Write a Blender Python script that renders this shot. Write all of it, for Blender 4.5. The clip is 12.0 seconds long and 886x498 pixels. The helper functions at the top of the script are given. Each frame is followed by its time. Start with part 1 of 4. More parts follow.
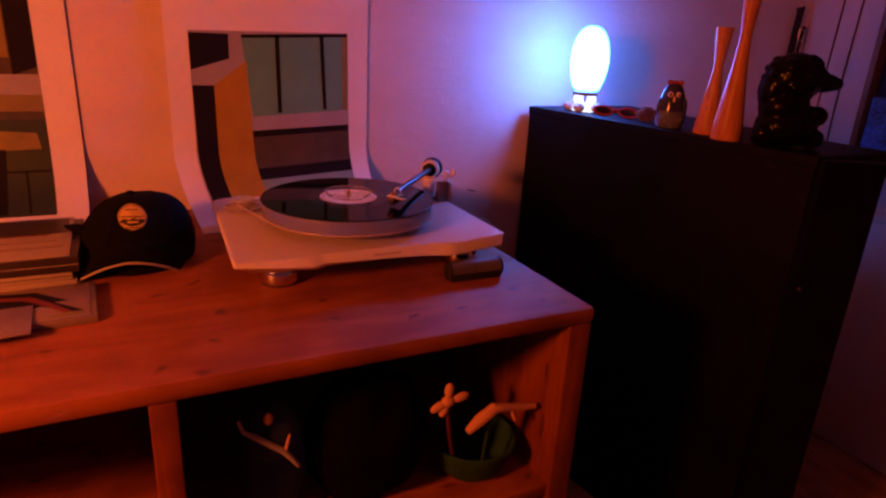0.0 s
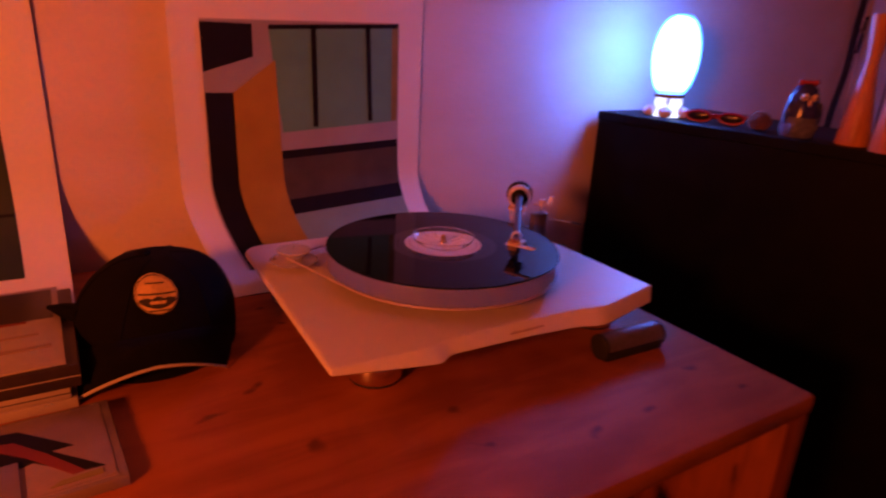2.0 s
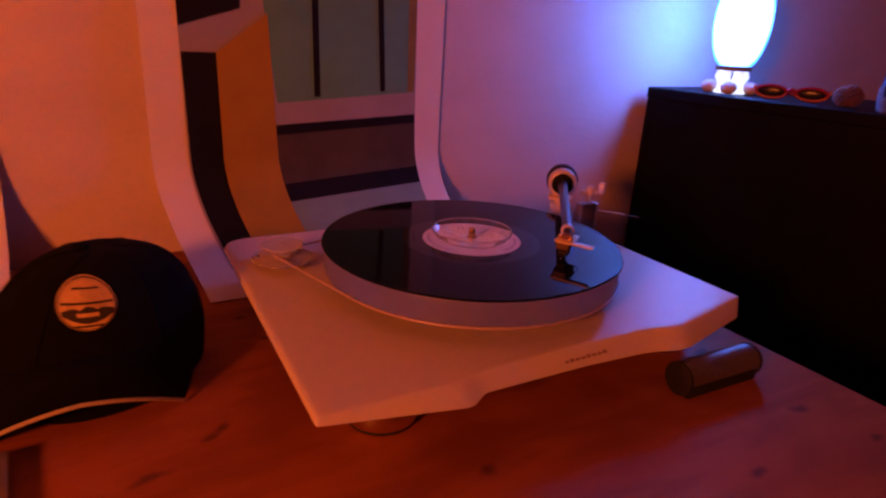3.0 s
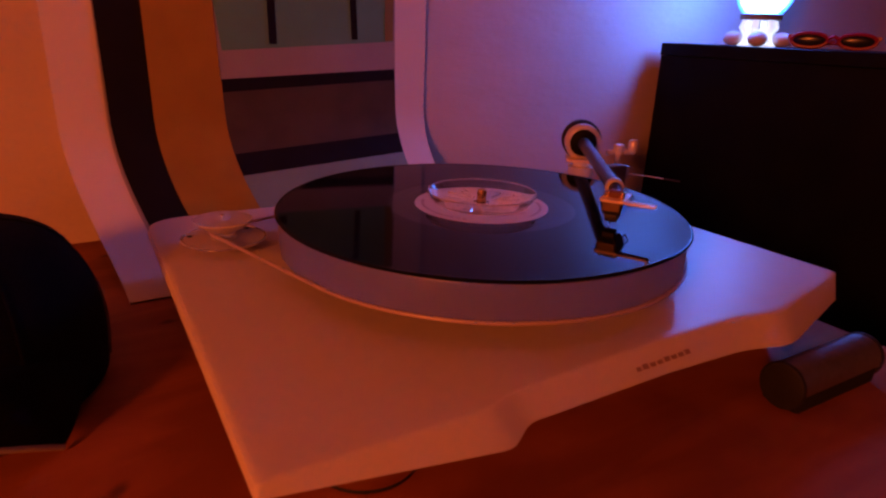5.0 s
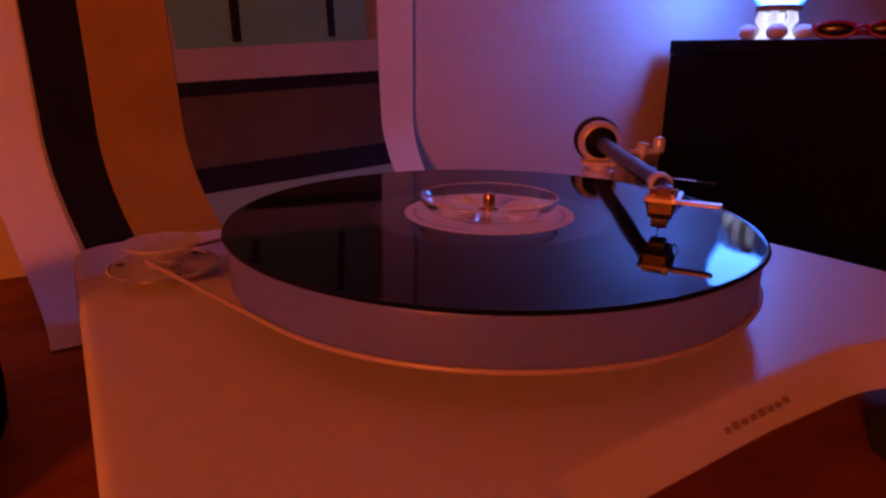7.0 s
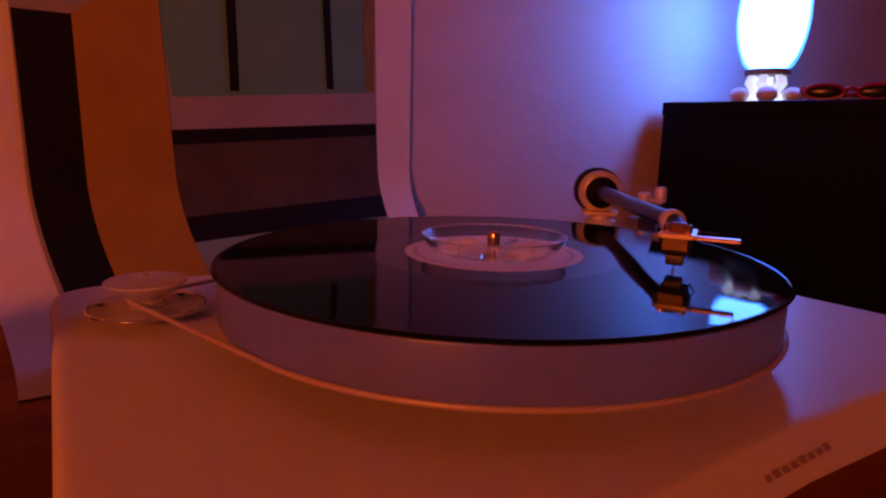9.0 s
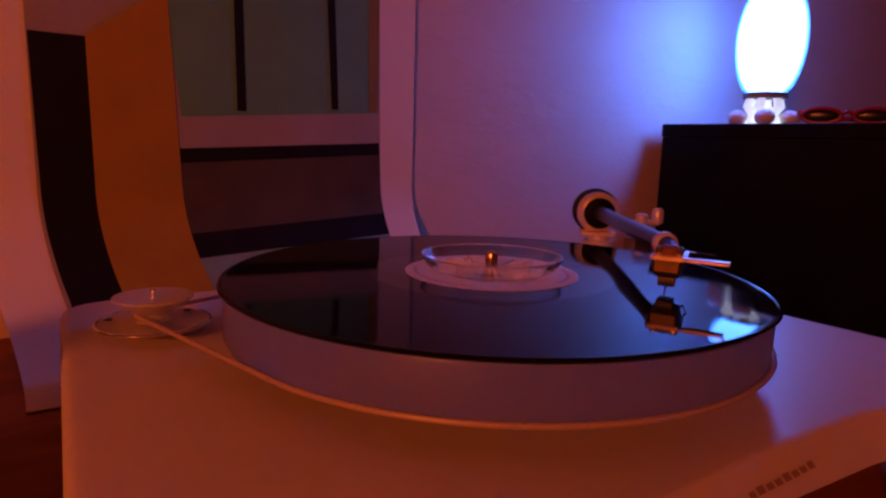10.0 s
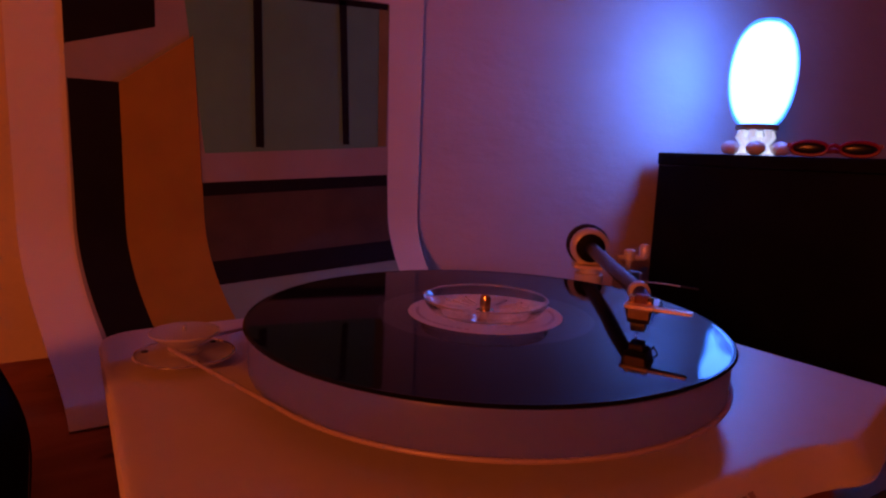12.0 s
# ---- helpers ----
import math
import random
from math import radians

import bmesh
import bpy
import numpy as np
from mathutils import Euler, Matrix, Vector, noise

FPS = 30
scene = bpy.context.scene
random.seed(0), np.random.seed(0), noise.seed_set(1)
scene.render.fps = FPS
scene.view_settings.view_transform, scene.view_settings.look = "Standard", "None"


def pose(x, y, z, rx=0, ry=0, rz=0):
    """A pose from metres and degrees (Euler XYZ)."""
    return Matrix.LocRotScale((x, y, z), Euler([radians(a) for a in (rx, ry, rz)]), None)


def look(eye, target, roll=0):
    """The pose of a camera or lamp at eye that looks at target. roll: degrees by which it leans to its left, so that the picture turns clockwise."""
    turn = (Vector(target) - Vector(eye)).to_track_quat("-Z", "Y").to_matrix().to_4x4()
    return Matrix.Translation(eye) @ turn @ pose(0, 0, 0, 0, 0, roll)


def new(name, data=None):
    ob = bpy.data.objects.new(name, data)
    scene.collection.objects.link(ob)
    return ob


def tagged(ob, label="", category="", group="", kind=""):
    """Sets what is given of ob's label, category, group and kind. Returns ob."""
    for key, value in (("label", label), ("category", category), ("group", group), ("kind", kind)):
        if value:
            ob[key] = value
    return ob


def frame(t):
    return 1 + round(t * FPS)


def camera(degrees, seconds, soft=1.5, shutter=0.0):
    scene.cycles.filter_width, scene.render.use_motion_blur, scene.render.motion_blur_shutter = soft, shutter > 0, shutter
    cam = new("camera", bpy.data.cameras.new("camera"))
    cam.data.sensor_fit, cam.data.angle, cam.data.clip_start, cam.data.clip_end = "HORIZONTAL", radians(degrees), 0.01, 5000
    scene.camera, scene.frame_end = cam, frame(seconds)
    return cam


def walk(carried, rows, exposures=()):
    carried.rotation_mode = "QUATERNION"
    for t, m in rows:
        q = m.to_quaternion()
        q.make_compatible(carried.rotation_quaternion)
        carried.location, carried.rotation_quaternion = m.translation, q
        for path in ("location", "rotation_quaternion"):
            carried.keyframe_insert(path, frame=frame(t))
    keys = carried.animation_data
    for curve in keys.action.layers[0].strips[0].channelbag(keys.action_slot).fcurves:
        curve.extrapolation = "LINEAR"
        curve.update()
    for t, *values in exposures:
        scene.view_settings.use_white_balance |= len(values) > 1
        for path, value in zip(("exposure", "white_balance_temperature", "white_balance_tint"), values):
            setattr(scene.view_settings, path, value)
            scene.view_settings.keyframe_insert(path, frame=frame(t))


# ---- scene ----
cam = camera(70.74, 12.0, soft=2.2, shutter=0.9)
# seconds, x, y, z, yaw, pitch, roll
ROWS = [
    (0.0, -0.3356, -1.0317, 1.1316, -26.12, -19.07, -3.00),
    (0.5, -0.3383, -0.9582, 1.1399, -28.20, -18.93, -3.45),
    (1.0, -0.3686, -0.8169, 1.1409, -32.61, -19.20, -3.72),
    (1.5, -0.4046, -0.7196, 1.1282, -33.09, -18.11, -3.15),
    (2.0, -0.4114, -0.6526, 1.1097, -31.26, -19.14, -2.84),
    (2.5, -0.3803, -0.5810, 1.0840, -30.31, -19.43, -2.94),
    (3.0, -0.3333, -0.5039, 1.0537, -29.69, -19.74, -3.04),
    (3.5, -0.3133, -0.4659, 1.0269, -29.88, -20.07, -3.20),
    (5.5, -0.2554, -0.3389, 0.9638, -32.84, -19.28, -1.80),
    (6.0, -0.2419, -0.3188, 0.9578, -33.09, -19.35, -1.26),
    (6.5, -0.2308, -0.2995, 0.9524, -33.50, -19.44, -0.73),
    (7.0, -0.2215, -0.2862, 0.9380, -33.28, -17.08, -0.65),
    (9.0, -0.2192, -0.2708, 0.9174, -34.06, -10.79, -1.25),
    (9.5, -0.2204, -0.2744, 0.9162, -33.90, -10.25, -1.62),
    (10.0, -0.2230, -0.2800, 0.9210, -33.71, -9.29, -1.73),
    (10.5, -0.2269, -0.2877, 0.9267, -33.22, -8.58, -1.60),
    (11.0, -0.2320, -0.2967, 0.9326, -32.86, -8.28, -1.81),
    (11.5, -0.2370, -0.3058, 0.9438, -32.84, -8.22, -1.63),
    (12.0, -0.2418, -0.3154, 0.9524, -32.96, -8.80, -2.23),
]
EXPOSURES = [(0.0, -0.05), (2.0, -0.18), (3.5, -0.46), (5.5, -0.71), (7.0, -0.84), (9.0, -0.92), (10.0, -1.03), (12.0, -1.28)]
walk(cam, [(t, pose(x, y, z, 90 + pitch, roll, yaw)) for t, x, y, z, yaw, pitch, roll in ROWS], EXPOSURES)

# ---- light ----
world = bpy.data.worlds.new("night")
scene.world = world
world.use_nodes = True
world.node_tree.nodes["Background"].inputs[0].default_value = (0.5, 0.22, 0.25, 1)
world.node_tree.nodes["Background"].inputs[1].default_value = 0.004


def area_lamp(name, eye, target, size, power, colour):
    data = bpy.data.lights.new(name, "AREA")
    data.shape, data.size, data.energy, data.color = "DISK", size, power, colour
    ob = new(name, data)
    ob.matrix_world = look(eye, target)
    return ob


# the orange room lamp stands to the left of the shelf, outside the view
area_lamp("orange_room_lamp", (-1.30, -0.82, 1.25), (0.0, 0.2, 0.9), 0.20, 21.5, (1.0, 0.154, 0.026))
LAMP_COLOUR, LAMP_POWER = (0.092, 0.240, 1.0), 46.0

# ---- materials ----


def mat(name, base=(0.5, 0.5, 0.5), rough=0.5, metal=0.0, spread=0.12, scale=30.0, bump=0.0, bump_scale=200.0, stretch=(1, 1, 1),
        transmission=0.0, ior=1.45, coat=0.0, emit=None, power=0.0, second=None, rough_spread=0.08, depth=0.002):
    m = bpy.data.materials.new(name)
    m.use_nodes = True
    nt = m.node_tree
    b = nt.nodes["Principled BSDF"]
    b.inputs["Metallic"].default_value = metal
    b.inputs["Transmission Weight"].default_value = transmission
    b.inputs["IOR"].default_value = ior
    b.inputs["Coat Weight"].default_value = coat
    tc = nt.nodes.new("ShaderNodeTexCoord")
    mp = nt.nodes.new("ShaderNodeMapping")
    mp.inputs["Scale"].default_value = stretch
    nt.links.new(tc.outputs["Object"], mp.inputs[0])
    n1 = nt.nodes.new("ShaderNodeTexNoise")
    n1.inputs["Scale"].default_value, n1.inputs["Detail"].default_value = scale, 6
    nt.links.new(mp.outputs[0], n1.inputs["Vector"])
    n2 = nt.nodes.new("ShaderNodeTexNoise")
    n2.inputs["Scale"].default_value, n2.inputs["Detail"].default_value = scale * 0.17, 3
    nt.links.new(mp.outputs[0], n2.inputs["Vector"])
    mixn = nt.nodes.new("ShaderNodeMath")
    mixn.operation = "ADD"
    nt.links.new(n1.outputs[0], mixn.inputs[0])
    nt.links.new(n2.outputs[0], mixn.inputs[1])
    half = nt.nodes.new("ShaderNodeMath")
    half.operation, half.inputs[1].default_value = "MULTIPLY", 0.5
    nt.links.new(mixn.outputs[0], half.inputs[0])
    ramp = nt.nodes.new("ShaderNodeValToRGB")
    other = second or tuple(c * (1 - 2 * spread) for c in base)
    bright = tuple(min(1, c * (1 + spread)) for c in base)
    ramp.color_ramp.elements[0].position, ramp.color_ramp.elements[0].color = 0.36, (*other, 1)
    ramp.color_ramp.elements[1].position, ramp.color_ramp.elements[1].color = 0.64, (*bright, 1)
    nt.links.new(half.outputs[0], ramp.inputs[0])
    nt.links.new(ramp.outputs[0], b.inputs["Base Color"])
    rr = nt.nodes.new("ShaderNodeMapRange")
    rr.inputs["To Min"].default_value = max(0.0, rough - rough_spread)
    rr.inputs["To Max"].default_value = min(1.0, rough + rough_spread)
    nt.links.new(half.outputs[0], rr.inputs[0])
    nt.links.new(rr.outputs[0], b.inputs["Roughness"])
    if bump:
        n3 = nt.nodes.new("ShaderNodeTexNoise")
        n3.inputs["Scale"].default_value, n3.inputs["Detail"].default_value = bump_scale, 4
        nt.links.new(mp.outputs[0], n3.inputs["Vector"])
        bp = nt.nodes.new("ShaderNodeBump")
        bp.inputs["Strength"].default_value, bp.inputs["Distance"].default_value = bump, depth
        nt.links.new(n3.outputs[0], bp.inputs["Height"])
        nt.links.new(bp.outputs[0], b.inputs["Normal"])
    if emit:
        b.inputs["Emission Color"].default_value = (*emit, 1)
        b.inputs["Emission Strength"].default_value = power
    return m


def wood(name, light, dark, knots=True, along=(1, 9, 9), rough=0.42):
    """Knotty pine: long grain, rings that bend round knots, dark knots."""
    m = bpy.data.materials.new(name)
    m.use_nodes = True
    nt = m.node_tree
    b = nt.nodes["Principled BSDF"]
    tc = nt.nodes.new("ShaderNodeTexCoord")
    mp = nt.nodes.new("ShaderNodeMapping")
    mp.inputs["Scale"].default_value = along
    nt.links.new(tc.outputs["Object"], mp.inputs[0])
    grain = nt.nodes.new("ShaderNodeTexNoise")
    grain.inputs["Scale"].default_value, grain.inputs["Detail"].default_value, grain.inputs["Distortion"].default_value = 5.0, 8, 1.2
    nt.links.new(mp.outputs[0], grain.inputs["Vector"])
    wide = nt.nodes.new("ShaderNodeTexNoise")
    wide.inputs["Scale"].default_value, wide.inputs["Detail"].default_value, wide.inputs["Distortion"].default_value = 6.0, 4, 0.8
    nt.links.new(tc.outputs["Object"], wide.inputs["Vector"])
    add = nt.nodes.new("ShaderNodeMath")
    add.operation = "ADD"
    nt.links.new(grain.outputs[0], add.inputs[0])
    nt.links.new(wide.outputs[0], add.inputs[1])
    half = nt.nodes.new("ShaderNodeMath")
    half.operation, half.inputs[1].default_value = "MULTIPLY", 0.5
    nt.links.new(add.outputs[0], half.inputs[0])
    ramp = nt.nodes.new("ShaderNodeValToRGB")
    e = ramp.color_ramp.elements
    e[0].position, e[0].color = 0.40, (*dark, 1)
    e[1].position, e[1].color = 0.57, (*light, 1)
    nt.links.new(half.outputs[0], ramp.inputs[0])
    colour = ramp.outputs[0]
    if knots:
        kmap = nt.nodes.new("ShaderNodeMapping")
        kmap.inputs["Scale"].default_value = (0.75, 1.3, 1.0)
        nt.links.new(tc.outputs["Object"], kmap.inputs[0])
        warp = nt.nodes.new("ShaderNodeTexNoise")
        warp.inputs["Scale"].default_value = 18
        nt.links.new(tc.outputs["Object"], warp.inputs["Vector"])
        wsc = nt.nodes.new("ShaderNodeVectorMath")
        wsc.operation, wsc.inputs["Scale"].default_value = "SCALE", 0.06
        nt.links.new(warp.outputs[1], wsc.inputs[0])
        wadd = nt.nodes.new("ShaderNodeVectorMath")
        nt.links.new(kmap.outputs[0], wadd.inputs[0])
        nt.links.new(wsc.outputs[0], wadd.inputs[1])
        vor = nt.nodes.new("ShaderNodeTexVoronoi")
        vor.voronoi_dimensions = "2D"
        vor.inputs["Scale"].default_value = 8.5
        nt.links.new(wadd.outputs[0], vor.inputs["Vector"])
        kr = nt.nodes.new("ShaderNodeValToRGB")
        kr.color_ramp.elements[0].position, kr.color_ramp.elements[0].color = 0.025, (0.85, 0.85, 0.85, 1)
        kr.color_ramp.elements[1].position, kr.color_ramp.elements[1].color = 0.085, (0, 0, 0, 1)
        nt.links.new(vor.outputs[0], kr.inputs[0])
        mx = nt.nodes.new("ShaderNodeMix")
        mx.data_type = "RGBA"
        nt.links.new(kr.outputs[0], mx.inputs["Factor"])
        nt.links.new(colour, mx.inputs["A"])
        mx.inputs["B"].default_value = (dark[0] * 0.35, dark[1] * 0.3, dark[2] * 0.3, 1)
        colour = mx.outputs["Result"]
    nt.links.new(colour, b.inputs["Base Color"])
    b.inputs["IOR"].default_value = 1.36
    rr = nt.nodes.new("ShaderNodeMapRange")
    rr.inputs["To Min"].default_value, rr.inputs["To Max"].default_value = rough + 0.12, rough - 0.08
    nt.links.new(half.outputs[0], rr.inputs[0])
    nt.links.new(rr.outputs[0], b.inputs["Roughness"])
    bp = nt.nodes.new("ShaderNodeBump")
    bp.inputs["Strength"].default_value, bp.inputs["Distance"].default_value = 0.25, 0.001
    nt.links.new(grain.outputs[0], bp.inputs["Height"])
    nt.links.new(bp.outputs[0], b.inputs["Normal"])
    return m


def vinyl(name):
    """Pressed black vinyl: fine grooves in rings, with bands of differing gloss."""
    m = bpy.data.materials.new(name)
    m.use_nodes = True
    nt = m.node_tree
    b = nt.nodes["Principled BSDF"]
    b.inputs["Base Color"].default_value = (0.005, 0.005, 0.006, 1)
    b.inputs["Roughness"].default_value = 0.30
    b.inputs["Coat Weight"].default_value = 1.0
    tc = nt.nodes.new("ShaderNodeTexCoord")
    ln = nt.nodes.new("ShaderNodeVectorMath")
    ln.operation = "LENGTH"
    nt.links.new(tc.outputs["Object"], ln.inputs[0])
    band = nt.nodes.new("ShaderNodeTexNoise")
    band.noise_dimensions = "1D"
    band.inputs["Scale"].default_value, band.inputs["Detail"].default_value = 90, 5
    nt.links.new(ln.outputs["Value"], band.inputs["W"])
    rr = nt.nodes.new("ShaderNodeMapRange")
    rr.inputs["From Min"].default_value, rr.inputs["From Max"].default_value = 0.3, 0.7
    rr.inputs["To Min"].default_value, rr.inputs["To Max"].default_value = 0.02, 0.06
    nt.links.new(band.outputs[0], rr.inputs[0])
    nt.links.new(rr.outputs[0], b.inputs["Coat Roughness"])
    dead = nt.nodes.new("ShaderNodeMapRange")
    dead.inputs["From Min"].default_value, dead.inputs["From Max"].default_value = 0.0690, 0.0705
    dead.inputs["To Min"].default_value, dead.inputs["To Max"].default_value = 1.30, 1.19
    nt.links.new(ln.outputs["Value"], dead.inputs[0])
    nt.links.new(dead.outputs[0], b.inputs["Coat IOR"])
    b.inputs["Specular IOR Level"].default_value = 0.0
    groove = nt.nodes.new("ShaderNodeTexNoise")
    groove.noise_dimensions = "1D"
    groove.inputs["Scale"].default_value = 2500
    nt.links.new(ln.outputs["Value"], groove.inputs["W"])
    bp = nt.nodes.new("ShaderNodeBump")
    bp.inputs["Strength"].default_value, bp.inputs["Distance"].default_value = 0.012, 0.0003
    nt.links.new(groove.outputs[0], bp.inputs["Height"])
    nt.links.new(bp.outputs[0], b.inputs["Normal"])
    nt.links.new(bp.outputs[0], b.inputs["Coat Normal"])
    return m


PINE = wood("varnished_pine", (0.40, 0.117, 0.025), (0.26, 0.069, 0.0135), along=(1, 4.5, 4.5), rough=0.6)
# same pine, darkened: the dimmer light on the uprights is in the colour
PINE_EDGE = wood("shaded_varnished_pine", (0.25, 0.062, 0.015), (0.15, 0.033, 0.009), along=(9, 9, 1))
TURNED_WOOD = wood("turned_beech", (0.62, 0.25, 0.08), (0.45, 0.16, 0.05), knots=False, along=(9, 9, 1), rough=0.35)
FLOOR_WOOD = wood("floor_wood", (0.30, 0.15, 0.07), (0.18, 0.08, 0.035), knots=False, along=(9, 1, 9), rough=0.5)
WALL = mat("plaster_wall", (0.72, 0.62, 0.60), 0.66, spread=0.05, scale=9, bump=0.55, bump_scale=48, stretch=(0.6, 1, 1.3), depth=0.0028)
# darker plaster for the east wall, its weaker light put into the colour
WALL_SIDE = mat("shaded_side_plaster", (0.40, 0.35, 0.36), 0.85, spread=0.05, scale=7, bump=0.4, bump_scale=60)
CEILING = mat("ceiling_paint", (0.7, 0.68, 0.66), 0.9, spread=0.03, scale=4, bump=0.1)
PAPER = mat("poster_paper", (0.80, 0.77, 0.76), 0.6, spread=0.02, scale=12, bump=0.05, bump_scale=40)
BLACK_PAINT = mat("black_lacquer", (0.004, 0.003, 0.003), 0.5, ior=1.2, spread=0.25, scale=20, bump=0.05, bump_scale=120)
# near-black back board: the deep shade of the bays is painted in
SHADED_INSIDE = mat("shaded_back_board", (0.03, 0.012, 0.008), 0.8, spread=0.2, scale=12)
ACRYLIC = mat("frosted_white_acrylic", (0.70, 0.615, 0.60), 0.42, spread=0.015, scale=60, bump=0.03, bump_scale=900, rough_spread=0.03)
sub = ACRYLIC.node_tree.nodes["Principled BSDF"]
sub.inputs["Subsurface Weight"].default_value = 0.45
sub.inputs["Subsurface Radius"].default_value = (1.0, 0.8, 0.8)
sub.inputs["Subsurface Scale"].default_value = 0.008
PLATTER = mat("frosted_clear_acrylic", (0.80, 0.75, 0.78), 0.35, spread=0.02, scale=60, transmission=0.87, ior=1.33, rough_spread=0.03)
CLEAR = mat("clear_acrylic", (0.99, 0.98, 0.99), 0.03, spread=0.003, scale=60, transmission=1.0, ior=1.12, coat=1.0, rough_spread=0.01)
RIB = mat("moulded_clear_acrylic", (0.97, 0.95, 0.98), 0.05, spread=0.003, scale=60, transmission=0.85, ior=1.45, coat=1.0, rough_spread=0.02)
PULLEY = mat("clear_frosted_pulley", (0.90, 0.86, 0.86), 0.22, spread=0.02, scale=60, transmission=0.55, ior=1.45)
VINYL = vinyl("vinyl")
LABEL = mat("record_label_paper", (0.72, 0.66, 0.64), 0.55, spread=0.03, scale=90)
LABEL_MARK = mat("record_label_print", (0.46, 0.35, 0.35), 0.55, spread=0.05, scale=90)
STEEL = mat("brushed_aluminium", (0.72, 0.70, 0.68), 0.28, metal=1.0, spread=0.06, scale=150)
SATIN = mat("satin_silver", (0.76, 0.73, 0.71), 0.34, metal=0.35, spread=0.05, scale=150)
BRUSH_METAL = mat("worn_grey_metal", (0.26, 0.24, 0.23), 0.42, metal=0.8, spread=0.1, scale=150)
CHROME = mat("chrome", (0.82, 0.80, 0.78), 0.08, metal=1.0, spread=0.03, scale=60, rough_spread=0.03)
PLATE = mat("satin_motor_plate", (0.62, 0.57, 0.58), 0.14, metal=0.3, spread=0.03, scale=60)
BRASS = mat("brass", (0.72, 0.50, 0.22), 0.15, metal=1.0, spread=0.05, scale=60)
ARM_BLACK = mat("anodised_black", (0.03, 0.03, 0.034), 0.30, metal=0.4, spread=0.1, scale=200)
ARM_TUBE = mat("satin_dark_tube", (0.020, 0.020, 0.028), 0.30, metal=0.3, spread=0.08, scale=200)
SHELL = mat("gold_anodised_plate", (0.85, 0.68, 0.48), 0.42, metal=0.4, spread=0.05, scale=150)
CARTRIDGE = mat("black_cartridge_plastic", (0.02, 0.018, 0.018), 0.35, spread=0.15, scale=200)
CARTRIDGE_FACE = mat("bronze_cartridge_face", (0.20, 0.13, 0.06), 0.4, metal=0.4, spread=0.1, scale=200)
RUBBER = mat("black_rubber", (0.015, 0.014, 0.014), 0.7, spread=0.2, scale=90)
VELVET = mat("black_velvet", (0.008, 0.007, 0.008), 0.95, spread=0.2, scale=300, bump=0.4, bump_scale=900)
BELT = mat("clear_drive_belt", (0.46, 0.36, 0.45), 0.38, spread=0.03, scale=90)
CLOTH = mat("black_cap_cotton", (0.0042, 0.0038, 0.0042), 0.95, ior=1.2, spread=0.2, scale=180, bump=0.5, bump_scale=700)
PIPING = mat("pale_piping", (0.46, 0.40, 0.35), 0.8, spread=0.06, scale=160, bump=0.2, bump_scale=900)
BADGE = mat("gold_embroidery", (0.62, 0.42, 0.16), 0.55, spread=0.15, scale=260, bump=0.5, bump_scale=900)
BADGE_DARK = mat("dark_embroidery", (0.03, 0.025, 0.02), 0.8, spread=0.1, scale=260, bump=0.4, bump_scale=900)
INK_BLACK = mat("printed_black", (0.011, 0.008, 0.008), 0.7, ior=1.25, spread=0.15, scale=40)
INK_ORANGE = mat("printed_orange", (0.40, 0.24, 0.012), 0.6, spread=0.08, scale=25)
INK_GREY = mat("printed_warm_grey", (0.34, 0.33, 0.35), 0.6, spread=0.05, scale=25)
INK_TEAL = mat("printed_grey_green", (0.12, 0.33, 0.225), 0.6, spread=0.06, scale=25)
INK_BROWN = mat("printed_dark_brown", (0.082, 0.070, 0.044), 0.7, ior=1.3, spread=0.12, scale=30)
INK_PALE = mat("printed_pale_green", (0.21, 0.34, 0.32), 0.6, spread=0.05, scale=30)
INK_OLIVE = mat("printed_olive", (0.24, 0.20, 0.05), 0.6, spread=0.1, scale=30)
INK_DEEP = mat("printed_deep_green", (0.022, 0.045, 0.022), 0.6, spread=0.1, scale=30)
MARK = mat("dark_maker_print", (0.34, 0.22, 0.22), 0.5, spread=0.05, scale=60)
INK_RED = mat("printed_red", (0.20, 0.03, 0.022), 0.55, spread=0.08, scale=30)
EGG_GLOW = mat("glowing_blue_glass", (0.6, 0.75, 1.0), 0.3, emit=LAMP_COLOUR, power=LAMP_POWER)
EGG_GLOW_SIDE = mat("glowing_blue_glass_side", (0.6, 0.75, 1.0), 0.3, emit=LAMP_COLOUR, power=LAMP_POWER * 0.75)
EGG_GLOW_BACK = mat("glowing_blue_glass_back", (0.6, 0.75, 1.0), 0.3, emit=LAMP_COLOUR, power=LAMP_POWER * 0.48)
EGG_GLASS = mat("tinted_blue_glass", (0.35, 0.62, 1.0), 0.35, spread=0.02, transmission=1.0, ior=1.12, emit=(0.02, 0.22, 1.0), power=1.2)
BASE_GLOW = mat("lit_white_plastic", (0.85, 0.85, 0.85), 0.4, emit=(0.6, 0.7, 1.0), power=1.6)
COLLAR = mat("brown_collar", (0.20, 0.09, 0.05), 0.5)
WHITE_PLASTIC = mat("white_plastic", (0.75, 0.75, 0.75), 0.4, spread=0.02)
RED_PLASTIC = mat("red_glossy_plastic", (0.30, 0.010, 0.022), 0.35, ior=1.4, spread=0.05)
SMOKED = mat("smoked_lens", (0.012, 0.012, 0.03), 0.2, ior=1.3, spread=0.02)
CONE = mat("pine_cone_brown", (0.20, 0.09, 0.04), 0.7, spread=0.3, scale=120)
OWL_BLUE = mat("glazed_blue_ceramic", (0.035, 0.035, 0.11), 0.18, spread=0.2, scale=80)
